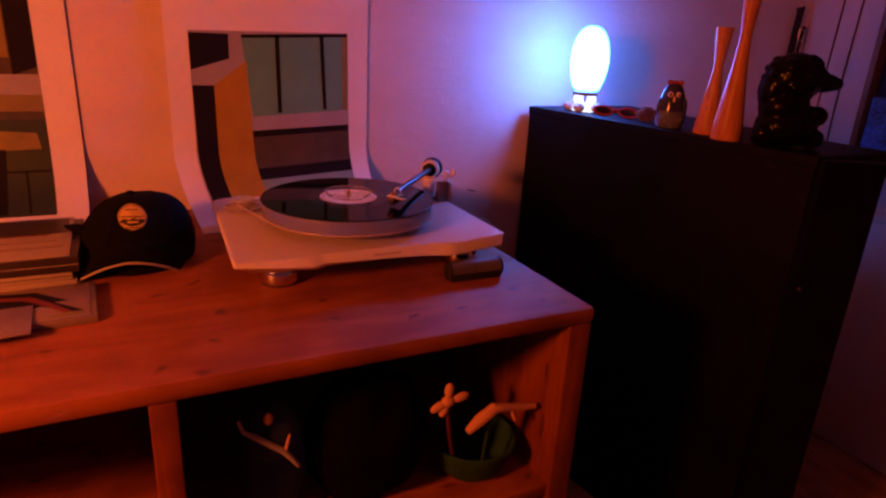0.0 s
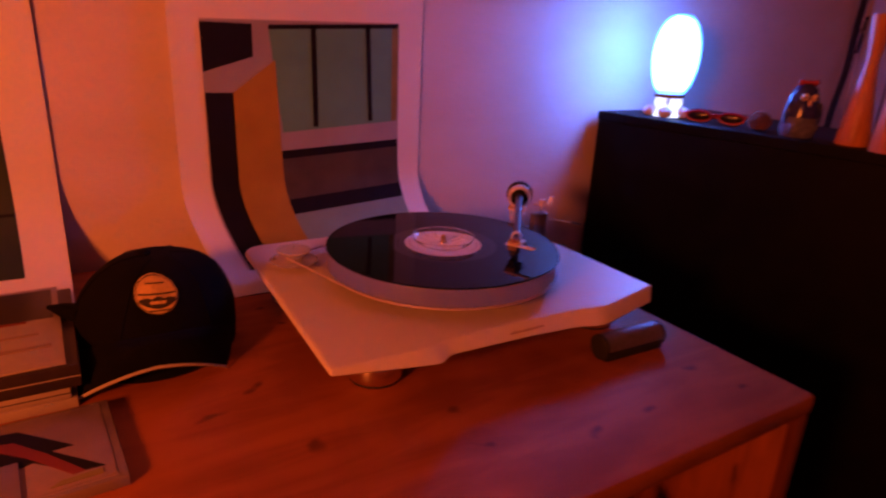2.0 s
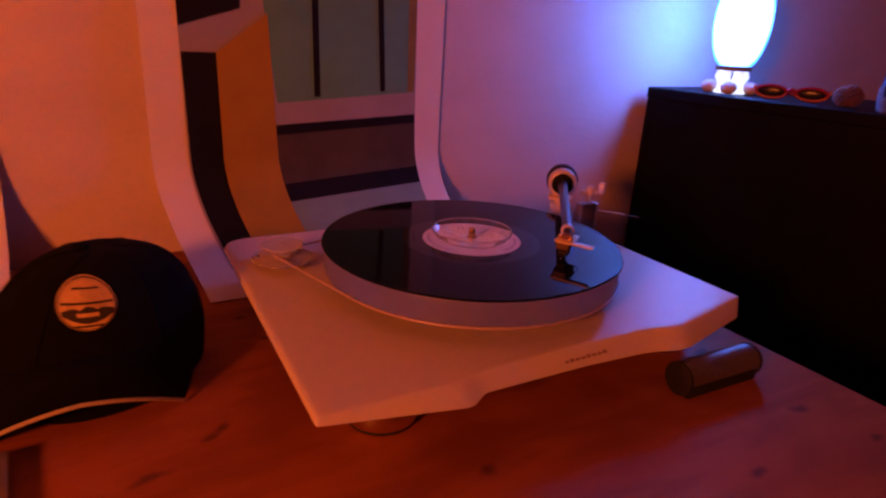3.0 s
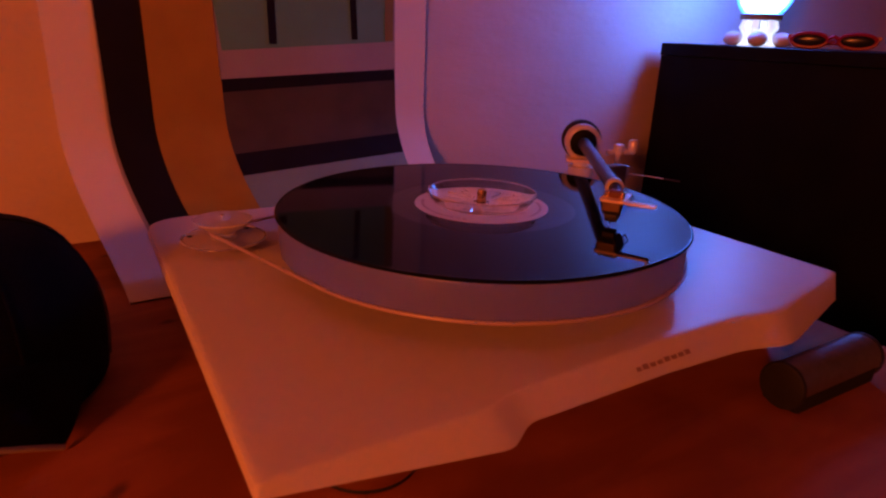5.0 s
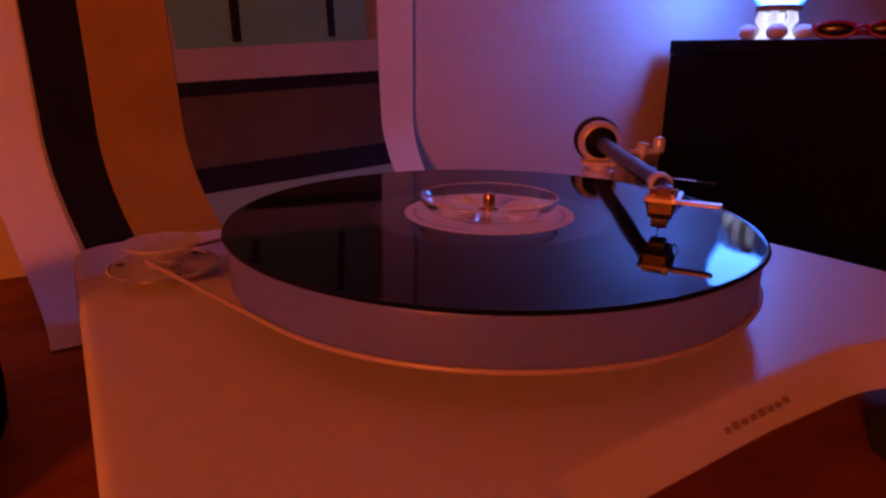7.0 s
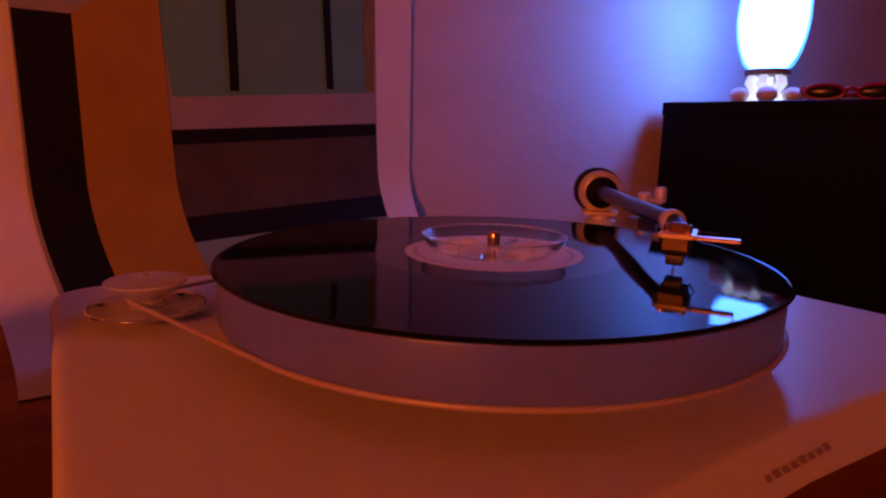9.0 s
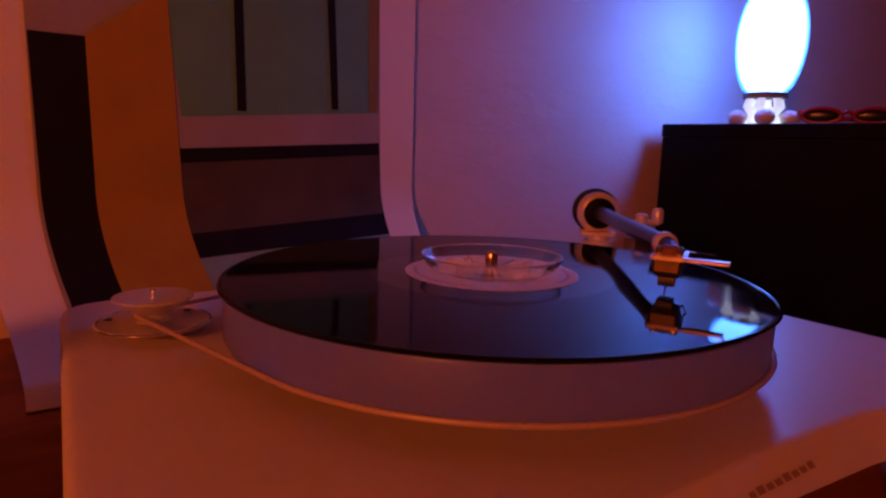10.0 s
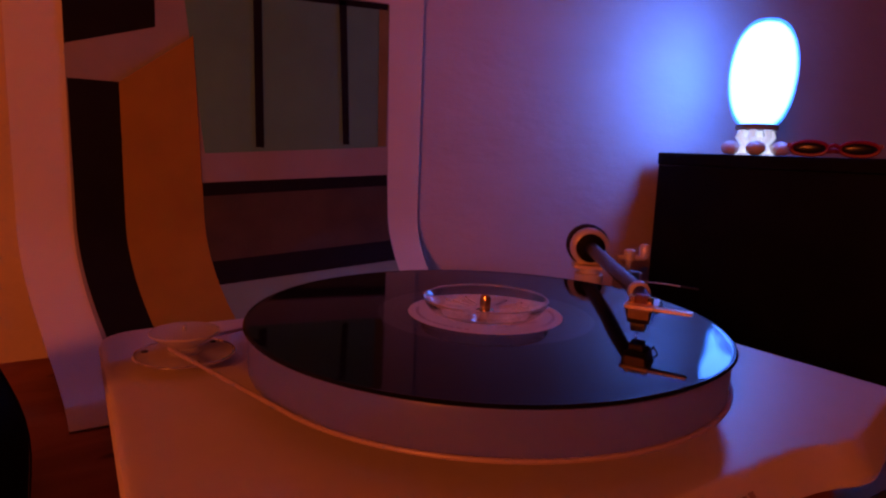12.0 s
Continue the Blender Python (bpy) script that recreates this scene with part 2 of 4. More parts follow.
OWL_GREY = mat("glazed_grey_belly", (0.15, 0.16, 0.21), 0.2, spread=0.25, scale=160)
OWL_EYE = mat("glazed_pale_eye", (0.75, 0.55, 0.35), 0.2)
OWL_RED = mat("glazed_red", (0.45, 0.06, 0.05), 0.2)
CERAMIC_BLACK = mat("glazed_black_ceramic", (0.004, 0.0035, 0.0035), 0.24, ior=1.2, spread=0.2, scale=60, bump=0.15, bump_scale=70)
WHITE_LACQUER = mat("white_lacquer", (0.62, 0.58, 0.60), 0.45, spread=0.03, scale=5)
NIGHT_GLASS = mat("dark_night_pane", (0.008, 0.014, 0.035), 0.12, spread=0.2)
BLUE_PATTERN = mat("blue_leaf_print", (0.035, 0.10, 0.36), 0.6, scale=110, second=(0.001, 0.002, 0.008))
FRAME_BROWN = mat("brown_window_frame", (0.16, 0.09, 0.06), 0.5)
GREEN_FELT = mat("dark_green_felt", (0.014, 0.075, 0.022), 0.9, spread=0.2, scale=200, bump=0.3)
PEACH = mat("peach_painted_wood", (0.70, 0.36, 0.20), 0.5, spread=0.06, scale=60)
STEM = mat("dark_red_stem", (0.10, 0.02, 0.015), 0.6)
BONE = mat("pale_strap", (0.58, 0.58, 0.56), 0.5, spread=0.1, scale=80)
BLUE_CLOTH = mat("navy_cloth", (0.04, 0.08, 0.17), 0.9, spread=0.2, scale=150)
BUNDLE_DARK = mat("black_fabric", (0.0025, 0.002, 0.0025), 0.95, ior=1.15, spread=0.2, scale=150)
SPINE_PALE = mat("pale_case_spine", (0.42, 0.35, 0.32), 0.4, spread=0.06, scale=60, stretch=(1, 1, 12))
COVER = mat("cover_print", (0.30, 0.21, 0.17), 0.45, spread=0.12, scale=25)
SPINE_DARK = mat("dark_case_spine", (0.04, 0.028, 0.026), 0.35, spread=0.15, scale=60)
CASE_CLEAR = mat("jewel_case_plastic", (0.24, 0.18, 0.16), 0.15, spread=0.05, scale=60)
CORD = mat("dark_cord", (0.022, 0.015, 0.018), 0.7)

# ---- mesh builders ----


def finish(name, bm, material, smooth=True, angle=35):
    mesh = bpy.data.meshes.new(name)
    bmesh.ops.recalc_face_normals(bm, faces=bm.faces)
    bm.to_mesh(mesh)
    bm.free()
    for m in (material if isinstance(material, (list, tuple)) else [material]):
        mesh.materials.append(m)
    if smooth:
        mesh.shade_smooth()
        mesh.set_sharp_from_angle(angle=radians(angle))
    return mesh


def part(name, bm, material, parent=None, label="", smooth=True, angle=35):
    ob = new(name, finish(name, bm, material, smooth, angle))
    if parent is not None:
        ob.parent = parent
    if label:
        tagged(ob, label)
    return ob


def thing(name, at, label, category, group="", kind="", turn=0.0):
    """An Empty at the thing's base; its parts are built round that point."""
    ob = new(name)
    ob.empty_display_size = 0.02
    ob.matrix_world = pose(*at, 0, 0, turn)
    return tagged(ob, label, category, group, kind)


def box(x0, x1, y0, y1, z0, z1, bevel=0.0, segments=2, bm=None):
    bm = bm or bmesh.new()
    made = bmesh.ops.create_cube(bm, size=1.0, matrix=Matrix.LocRotScale(((x0 + x1) / 2, (y0 + y1) / 2, (z0 + z1) / 2), None, (x1 - x0, y1 - y0, z1 - z0)))
    if bevel:
        edges = list({e for v in made["verts"] for e in v.link_edges})
        bmesh.ops.bevel(bm, geom=edges, offset=bevel, segments=segments, profile=0.5, affect="EDGES")
    return bm


def lathe(profile, n=48, centre=(0, 0), bm=None, cap=True):
    """Turn a profile of (radius, height) round the z axis."""
    bm = bm or bmesh.new()
    rings = []
    for r, z in profile:
        if r < 1e-5:
            rings.append([bm.verts.new((centre[0], centre[1], z))])
        else:
            rings.append([bm.verts.new((centre[0] + r * math.cos(2 * math.pi * i / n), centre[1] + r * math.sin(2 * math.pi * i / n), z)) for i in range(n)])
    for a, b in zip(rings, rings[1:]):
        for i in range(n):
            j = (i + 1) % n
            if len(a) == 1 and len(b) > 1:
                bm.faces.new((a[0], b[i], b[j]))
            elif len(b) == 1 and len(a) > 1:
                bm.faces.new((a[i], a[j], b[0]))
            elif len(a) > 1:
                bm.faces.new((a[i], a[j], b[j], b[i]))
    if cap:
        for ring in (rings[0], rings[-1]):
            if len(ring) > 2:
                bm.faces.new(ring)
    return bm


def tube(points, radius, n=12, closed=False, bm=None):
    """A round bar along points; radius is one number or one for each point."""
    bm = bm or bmesh.new()
    pts = [Vector(p) for p in points]
    radii = radius if isinstance(radius, (list, tuple)) else [radius] * len(pts)
    rings, side = [], None
    for k, p in enumerate(pts):
        a = pts[k - 1] if (k or closed) else p
        b = pts[(k + 1) % len(pts)] if (k + 1 < len(pts) or closed) else p
        way = (b - a).normalized()
        if side is None:
            side = way.orthogonal().normalized()
        side = (side - way * side.dot(way)).normalized()
        up = way.cross(side)
        rings.append([bm.verts.new(p + (side * math.cos(2 * math.pi * i / n) + up * math.sin(2 * math.pi * i / n)) * radii[k]) for i in range(n)])
    pairs = list(zip(rings, rings[1:])) + ([(rings[-1], rings[0])] if closed else [])
    for a, b in pairs:
        for i in range(n):
            j = (i + 1) % n
            bm.faces.new((a[i], a[j], b[j], b[i]))
    if not closed:
        bm.faces.new(rings[0])
        bm.faces.new(rings[-1])
    return bm


def slab(outline, z0, z1, bevel=0.0, bm=None):
    """Stand a flat outline up between two heights, with rounded rims."""
    bm = bm or bmesh.new()
    low = [bm.verts.new((x, y, z0)) for x, y in outline]
    high = [bm.verts.new((x, y, z1)) for x, y in outline]
    n = len(outline)
    bm.faces.new(low[::-1])
    bm.faces.new(high)
    for i in range(n):
        bm.faces.new((low[i], low[(i + 1) % n], high[(i + 1) % n], high[i]))
    if bevel:
        rims = [e for e in bm.edges if abs(e.verts[0].co.z - e.verts[1].co.z) < 1e-6]
        bmesh.ops.bevel(bm, geom=rims, offset=bevel, segments=3, profile=0.5, affect="EDGES")
    return bm


def rounded(corners, radii, n=8):
    """An outline with its corners rounded off."""
    out, count = [], len(corners)
    for i in range(count):
        p, a, b = Vector(corners[i]), Vector(corners[i - 1]), Vector(corners[(i + 1) % count])
        r = radii[i] if isinstance(radii, (list, tuple)) else radii
        if r <= 0:
            out.append(tuple(p))
            continue
        da, db = (a - p).normalized(), (b - p).normalized()
        for k in range(n + 1):
            t = k / n
            q = (p + da * r) * (1 - t) ** 2 + p * 2 * t * (1 - t) + (p + db * r) * t ** 2
            out.append(tuple(q))
    return out


def ellipsoid(at, radii, bm=None, u=24, v=16, turn=None):
    bm = bm or bmesh.new()
    bmesh.ops.create_uvsphere(bm, u_segments=u, v_segments=v, radius=1.0, matrix=Matrix.LocRotScale(at, turn, radii))
    return bm


def sheet(f, nu, nv, bm=None, thick=0.0, index=0):
    """A curved sheet from f(u, v), with u and v from 0 to 1, and a thickness given as a shift f(u, v, off)."""
    bm = bm or bmesh.new()
    grid = [[[bm.verts.new(f(i / nu, j / nv, o)) for j in range(nv + 1)] for i in range(nu + 1)] for o in (0.0, thick)]
    for o in (0, 1):
        for i in range(nu):
            for j in range(nv):
                bm.faces.new((grid[o][i][j], grid[o][i + 1][j], grid[o][i + 1][j + 1], grid[o][i][j + 1]))
    rim = [(i, 0) for i in range(nu)] + [(nu, j) for j in range(nv)] + [(i, nv) for i in range(nu, 0, -1)] + [(0, j) for j in range(nv, 0, -1)]
    for k, (i, j) in enumerate(rim):
        i2, j2 = rim[(k + 1) % len(rim)]
        bm.faces.new((grid[0][i][j], grid[0][i2][j2], grid[1][i2][j2], grid[1][i][j]))
    return bm


# ---- room ----
WALL_Y, RIGHT_X, TOP, DECK = 0.365, 1.65, 0.75, 0.966
ROOM = (-2.4, RIGHT_X, -3.0, WALL_Y)


def structure(name, bm, material, label, category):
    return tagged(part(name, bm, material, angle=20), label, category, kind="structure")


structure("floor", box(ROOM[0] - 0.2, ROOM[1] + 0.2, ROOM[2] - 0.2, ROOM[3] + 0.2, -0.1, 0.0), FLOOR_WOOD, "worn brown wooden floor in the dark", "floor")
structure("ceiling", box(ROOM[0] - 0.2, ROOM[1] + 0.2, ROOM[2] - 0.2, ROOM[3] + 0.2, 2.5, 2.6), CEILING, "plain pale painted ceiling", "ceiling")
structure("wall_north", box(ROOM[0] - 0.2, ROOM[1] + 0.2, WALL_Y, WALL_Y + 0.15, 0, 2.5), WALL, "rough white plaster wall lit orange and blue", "wall")
structure("wall_south", box(ROOM[0] - 0.2, ROOM[1] + 0.2, ROOM[2] - 0.15, ROOM[2], 0, 2.5), WALL, "plain plaster wall", "wall")
structure("wall_west", box(ROOM[0] - 0.15, ROOM[0], ROOM[2], WALL_Y, 0, 2.5), WALL, "plain plaster wall", "wall")


def east_wall():
    """The wall with a window opening through it."""
    y0, y1, z0, z1 = -0.95, 0.135, 0.80, 2.1
    bm = bmesh.new()
    x0, x1 = RIGHT_X, RIGHT_X + 0.15
    box(x0, x1, y1, WALL_Y, 0, 2.5, bm=bm)
    box(x0, x1, ROOM[2], y0, 0, 2.5, bm=bm)
    box(x0, x1, y0, y1, 0, z0, bm=bm)
    box(x0, x1, y0, y1, z1, 2.5, bm=bm)
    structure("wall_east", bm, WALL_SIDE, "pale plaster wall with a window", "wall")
    win = thing("window_1", (RIGHT_X, (y0 + y1) / 2, z0), "dark window at night with a brown frame", "window", kind="structure")
    w, h = (y1 - y0) / 2, z1 - z0
    bm = bmesh.new()
    f = 0.018
    for a in ((-0.01, 0.05, -w, -w + f, 0, h), (-0.01, 0.05, w - f, w, 0, h), (-0.01, 0.05, -w + f, w - f, 0, f), (-0.01, 0.05, -w + f, w - f, h - f, h)):
        part("window_frame", box(*a, bevel=0.003), FRAME_BROWN, win)
    part("pane", box(0.03, 0.036, -w + f, w - f, f, h - f), NIGHT_GLASS, win)
    part("curtain_print", sheet(lambda u, v, o: (0.012 + 0.004 * math.sin(u * 22) + o, w - 0.022 - 0.5 * u, 0.02 + 0.20 * v), 40, 6, thick=0.002), BLUE_PATTERN, win, "blue leaf-patterned cloth behind the frame")


east_wall()


# ---- shelf unit ----
def shelf_unit():
    x0, x1, y0, y1 = -1.75, 0.276, -0.363, 0.355
    th = 0.027
    unit = thing("shelf_unit", ((x0 + x1) / 2, (y0 + y1) / 2, 0), "low varnished knotty pine shelf unit with open bays", "shelf unit")
    cx, cy = (x0 + x1) / 2, (y0 + y1) / 2

    def board(name, a, material, bevel=0.003):
        return part(name, box(a[0] - cx, a[1] - cx, a[2] - cy, a[3] - cy, a[4], a[5], bevel), material, unit)

    board("tabletop", (x0, x1, y0, y1, TOP - th, TOP), PINE, 0.008)
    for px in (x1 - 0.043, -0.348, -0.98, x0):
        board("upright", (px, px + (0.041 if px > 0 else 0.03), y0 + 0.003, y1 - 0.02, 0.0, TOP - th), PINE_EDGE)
    for a, b in ((-0.318, x1 - 0.043), (-0.95, -0.348), (x0 + 0.03, -0.98)):
        board("inner_shelf", (a, b, y0 + 0.012, y1 - 0.02, 0.40, 0.425), PINE)
        board("inner_shelf", (a, b, y0 + 0.012, y1 - 0.02, 0.06, 0.085), PINE)
    board("back_panel", (x0, x1, y1 - 0.02, y1 - 0.008, 0.0, TOP - th), SHADED_INSIDE, 0.0)


shelf_unit()


# ---- black cabinet ----
EDGE_A, EDGE_C = Vector((0.603, 0.347)), Vector((0.716, -0.365))


def black_cabinet():
    base = Vector((1.0, 0.0))
    cab = thing("cabinet", (base.x, base.y, 0), "tall black lacquered cabinet with its door ajar", "cabinet")
    outline = [(EDGE_A.x - base.x, EDGE_A.y - base.y), (EDGE_C.x - base.x, EDGE_C.y - base.y), (0.935 - base.x, EDGE_C.y - base.y), (0.935 - base.x, EDGE_A.y - base.y)]
    part("body", slab(outline, 0.0, DECK - 0.02), BLACK_PAINT, cab, smooth=False)
    grow = [(outline[0][0] - 0.003, outline[0][1]), (outline[1][0] - 0.004, outline[1][1] - 0.005), (outline[2][0], outline[2][1] - 0.005), outline[3]]
    part("top_board", slab(grow, DECK - 0.0195, DECK, 0.002), BLACK_PAINT, cab, smooth=False)
    # the door stands open towards the room
    end = Vector((0.814, -0.415))
    way = (end - EDGE_C).normalized()
    side = Vector((way.y, -way.x))
    door = [EDGE_C + way * 0.004 + side * 0.004, end, end + side * 0.02, EDGE_C + way * 0.004 + side * 0.022]
    d = part("door", slab([(p.x - base.x, p.y - base.y) for p in door], 0.03, DECK - 0.004), BLACK_PAINT, cab, smooth=False)
    k = EDGE_C + way * 0.014 + side * 0.022
    part("knob", ellipsoid((k.x - base.x, k.y - base.y, 0.73), (0.005, 0.005, 0.005)), ARM_BLACK, d, "small black knob")


black_cabinet()


# ---- white low cabinet at the side wall ----
def white_cabinet():
    cab = thing("low_cabinet", (1.53, -0.5, 0), "free-standing white lacquered low cabinet", "cabinet")
    part("body", box(-0.028, 0.110, -0.75, 0.5, 0.004, 0.70, 0.003), WHITE_LACQUER, cab)
    part("top_board", box(-0.032, 0.112, -0.755, 0.505, 0.701, 0.72, 0.003), WHITE_LACQUER, cab)
    for y in (-0.70, 0.45):
        part("foot", box(-0.010, 0.095, y - 0.02, y + 0.02, 0.0, 0.0038), RUBBER, cab)


white_cabinet()


# ---- posters ----
def hang(u, s, off, spec):
    """A place on a poster: u across, s down the wall in metres; the foot of the sheet curls out over the shelf top."""
    x0, x1, top, fall, reach = spec
    k = min(1.0, max(0.0, (TOP + fall - top + s) / fall))
    t = math.asin(k)
    ny, nz = fall * math.cos(t), -reach * k
    nl = math.hypot(ny, nz)
    x = x0 + (x1 - x0) * u + 0.027 * k * k * (1 - u)
    return (x, WALL_Y - 0.006 - reach * (1 - math.cos(t)) - off * ny / nl, TOP + 0.0012 + (fall - 0.0012) * (1 - k) + max(0.0, top - s - TOP - fall) - off * nz / nl)


def poster(name, spec, label, prints):
    x0, x1, top, fall, reach = spec
    base = Vector(((x0 + x1) / 2, WALL_Y - 0.1, TOP))
    ob = thing(name, base, label, "poster")
    length = top - TOP
    flat = 1 - fall / length

    def at(u, s, o):
        return Vector(hang(u, s, o, spec)) - base

    def down(v):
        """Even steps down the wall, then even steps round the curl."""
        return v * 2 * flat * length if v < 0.5 else length - fall + fall * math.sin((v - 0.5) * math.pi)

    part("paper", sheet(lambda u, v, o: at(u, down(v), o), 12, 80, thick=0.0006), PAPER, ob)
    for title, material, quad, lift in prints:
        # each print is a four-sided field given by (x, z) at its corners: upper left, upper right, lower right, lower left
        q = [((x - x0) / (x1 - x0), min(top - z, length)) for x, z in quad]

        def field(u, v, o, q=q, lift=lift):
            a = (q[0][0] * (1 - u) + q[1][0] * u, q[0][1] * (1 - u) + q[1][1] * u)
            b = (q[3][0] * (1 - u) + q[2][0] * u, q[3][1] * (1 - u) + q[2][1] * u)
            return at(a[0] * (1 - v) + b[0] * v, a[1] * (1 - v) + b[1] * v, 0.0006 + 0.0003 + lift * 1.6 + o)

        part(title, sheet(field, 6, 90, thick=0.00015), material, ob)
    return ob


L0, L1 = -0.214, 0.113
poster("poster", (-0.258, 0.160, 1.205, 0.125, 0.197), "white-margined art print curling away from the wall onto the shelf", [
    ("printed_ground", INK_GREY, ((L0, 1.112), (L1, 1.120), (L1 + 0.006, 0.758), (L0, 0.758)), 0.0),
    ("dark_field", INK_BLACK, ((L0, 1.108), (-0.138, 1.108), (-0.138, 1.060), (L0, 1.036)), 0.0002),
    ("box_side", INK_BLACK, ((-0.213, 1.006), (-0.170, 1.006), (-0.168, 0.758), (-0.210, 0.758)), 0.0002),
    ("box_face", INK_ORANGE, ((-0.171, 1.006), (-0.104, 1.056), (-0.092, 0.758), (-0.169, 0.758)), 0.0007),
    ("window_field", INK_TEAL, ((-0.113, 1.106), (L1, 1.118), (L1, 0.956), (-0.095, 0.942)), 0.0002),
    ("window_edge", INK_OLIVE, ((0.100, 1.117), (L1, 1.118), (L1, 0.957), (0.102, 0.956)), 0.0004),
    ("window_bar", INK_BLACK, ((-0.113, 1.108), (0.111, 1.119), (0.111, 1.112), (-0.113, 1.101)), 0.0006),
    ("window_bar", INK_BLACK, ((-0.045, 1.110), (-0.036, 1.110), (-0.034, 0.950), (-0.043, 0.950)), 0.0006),
    ("window_bar", INK_BLACK, ((0.050, 1.114), (0.059, 1.114), (0.065, 0.957), (0.057, 0.957)), 0.0006),
    ("dark_band", INK_BLACK, ((-0.100, 0.912), (0.115, 0.923), (0.116, 0.910), (-0.100, 0.898)), 0.0004),
    ("brown_field", INK_BROWN, ((-0.100, 0.898), (0.116, 0.910), (0.119, 0.841), (-0.100, 0.828)), 0.0003),
    ("dark_band", INK_BLACK, ((-0.100, 0.830), (0.119, 0.843), (0.119, 0.820), (-0.100, 0.808)), 0.0005),
    ("pale_field", INK_PALE, ((-0.100, 0.808), (0.119, 0.820), (0.119, 0.758), (-0.100, 0.758)), 0.0003),
])
M1 = -0.475
poster("poster", (-0.84, -0.420, 1.30, 0.15, 0.15), "white-margined dark art print curling off the wall", [
    ("printed_ground", INK_BROWN, ((-0.80, 1.25), (M1, 1.25), (M1, 0.772), (-0.80, 0.772)), 0.0),
    ("dark_field", INK_BLACK, ((-0.515, 1.25), (M1, 1.25), (M1, 1.035), (-0.515, 1.02)), 0.0003),
    ("yellow_field", INK_OLIVE, ((-0.70, 1.20), (-0.517, 1.20), (-0.517, 1.05), (-0.70, 1.05)), 0.0003),
    ("grey_field", INK_GREY, ((-0.80, 1.015), (M1, 1.022), (M1, 0.985), (-0.80, 0.985)), 0.0003),
    ("yellow_band", INK_OLIVE, ((-0.80, 0.985), (M1, 0.985), (M1, 0.955), (-0.80, 0.955)), 0.0005),
    ("green_field", INK_DEEP, ((-0.80, 0.94), (M1, 0.94), (M1, 0.772), (-0.80, 0.772)), 0.0003),
    ("orange_field", INK_OLIVE, ((-0.62, 0.925), (-0.492, 0.915), (-0.488, 0.885), (-0.62, 0.88)), 0.0006),
    ("stem", INK_BLACK, ((-0.560, 0.885), (-0.545, 0.885), (-0.555, 0.775), (-0.572, 0.775)), 0.0006),
    ("dark_line", INK_BLACK, ((-0.80, 0.842), (M1, 0.846), (M1, 0.842), (-0.80, 0.838)), 0.0006),
    ("dark_line", INK_BLACK, ((-0.520, 0.846), (-0.516, 0.846), (-0.516, 0.775), (-0.520, 0.775)), 0.0006),
])


# ---- turntable ----
PZ0, PZ1, REC = 0.7945, 0.8075, 0.8495


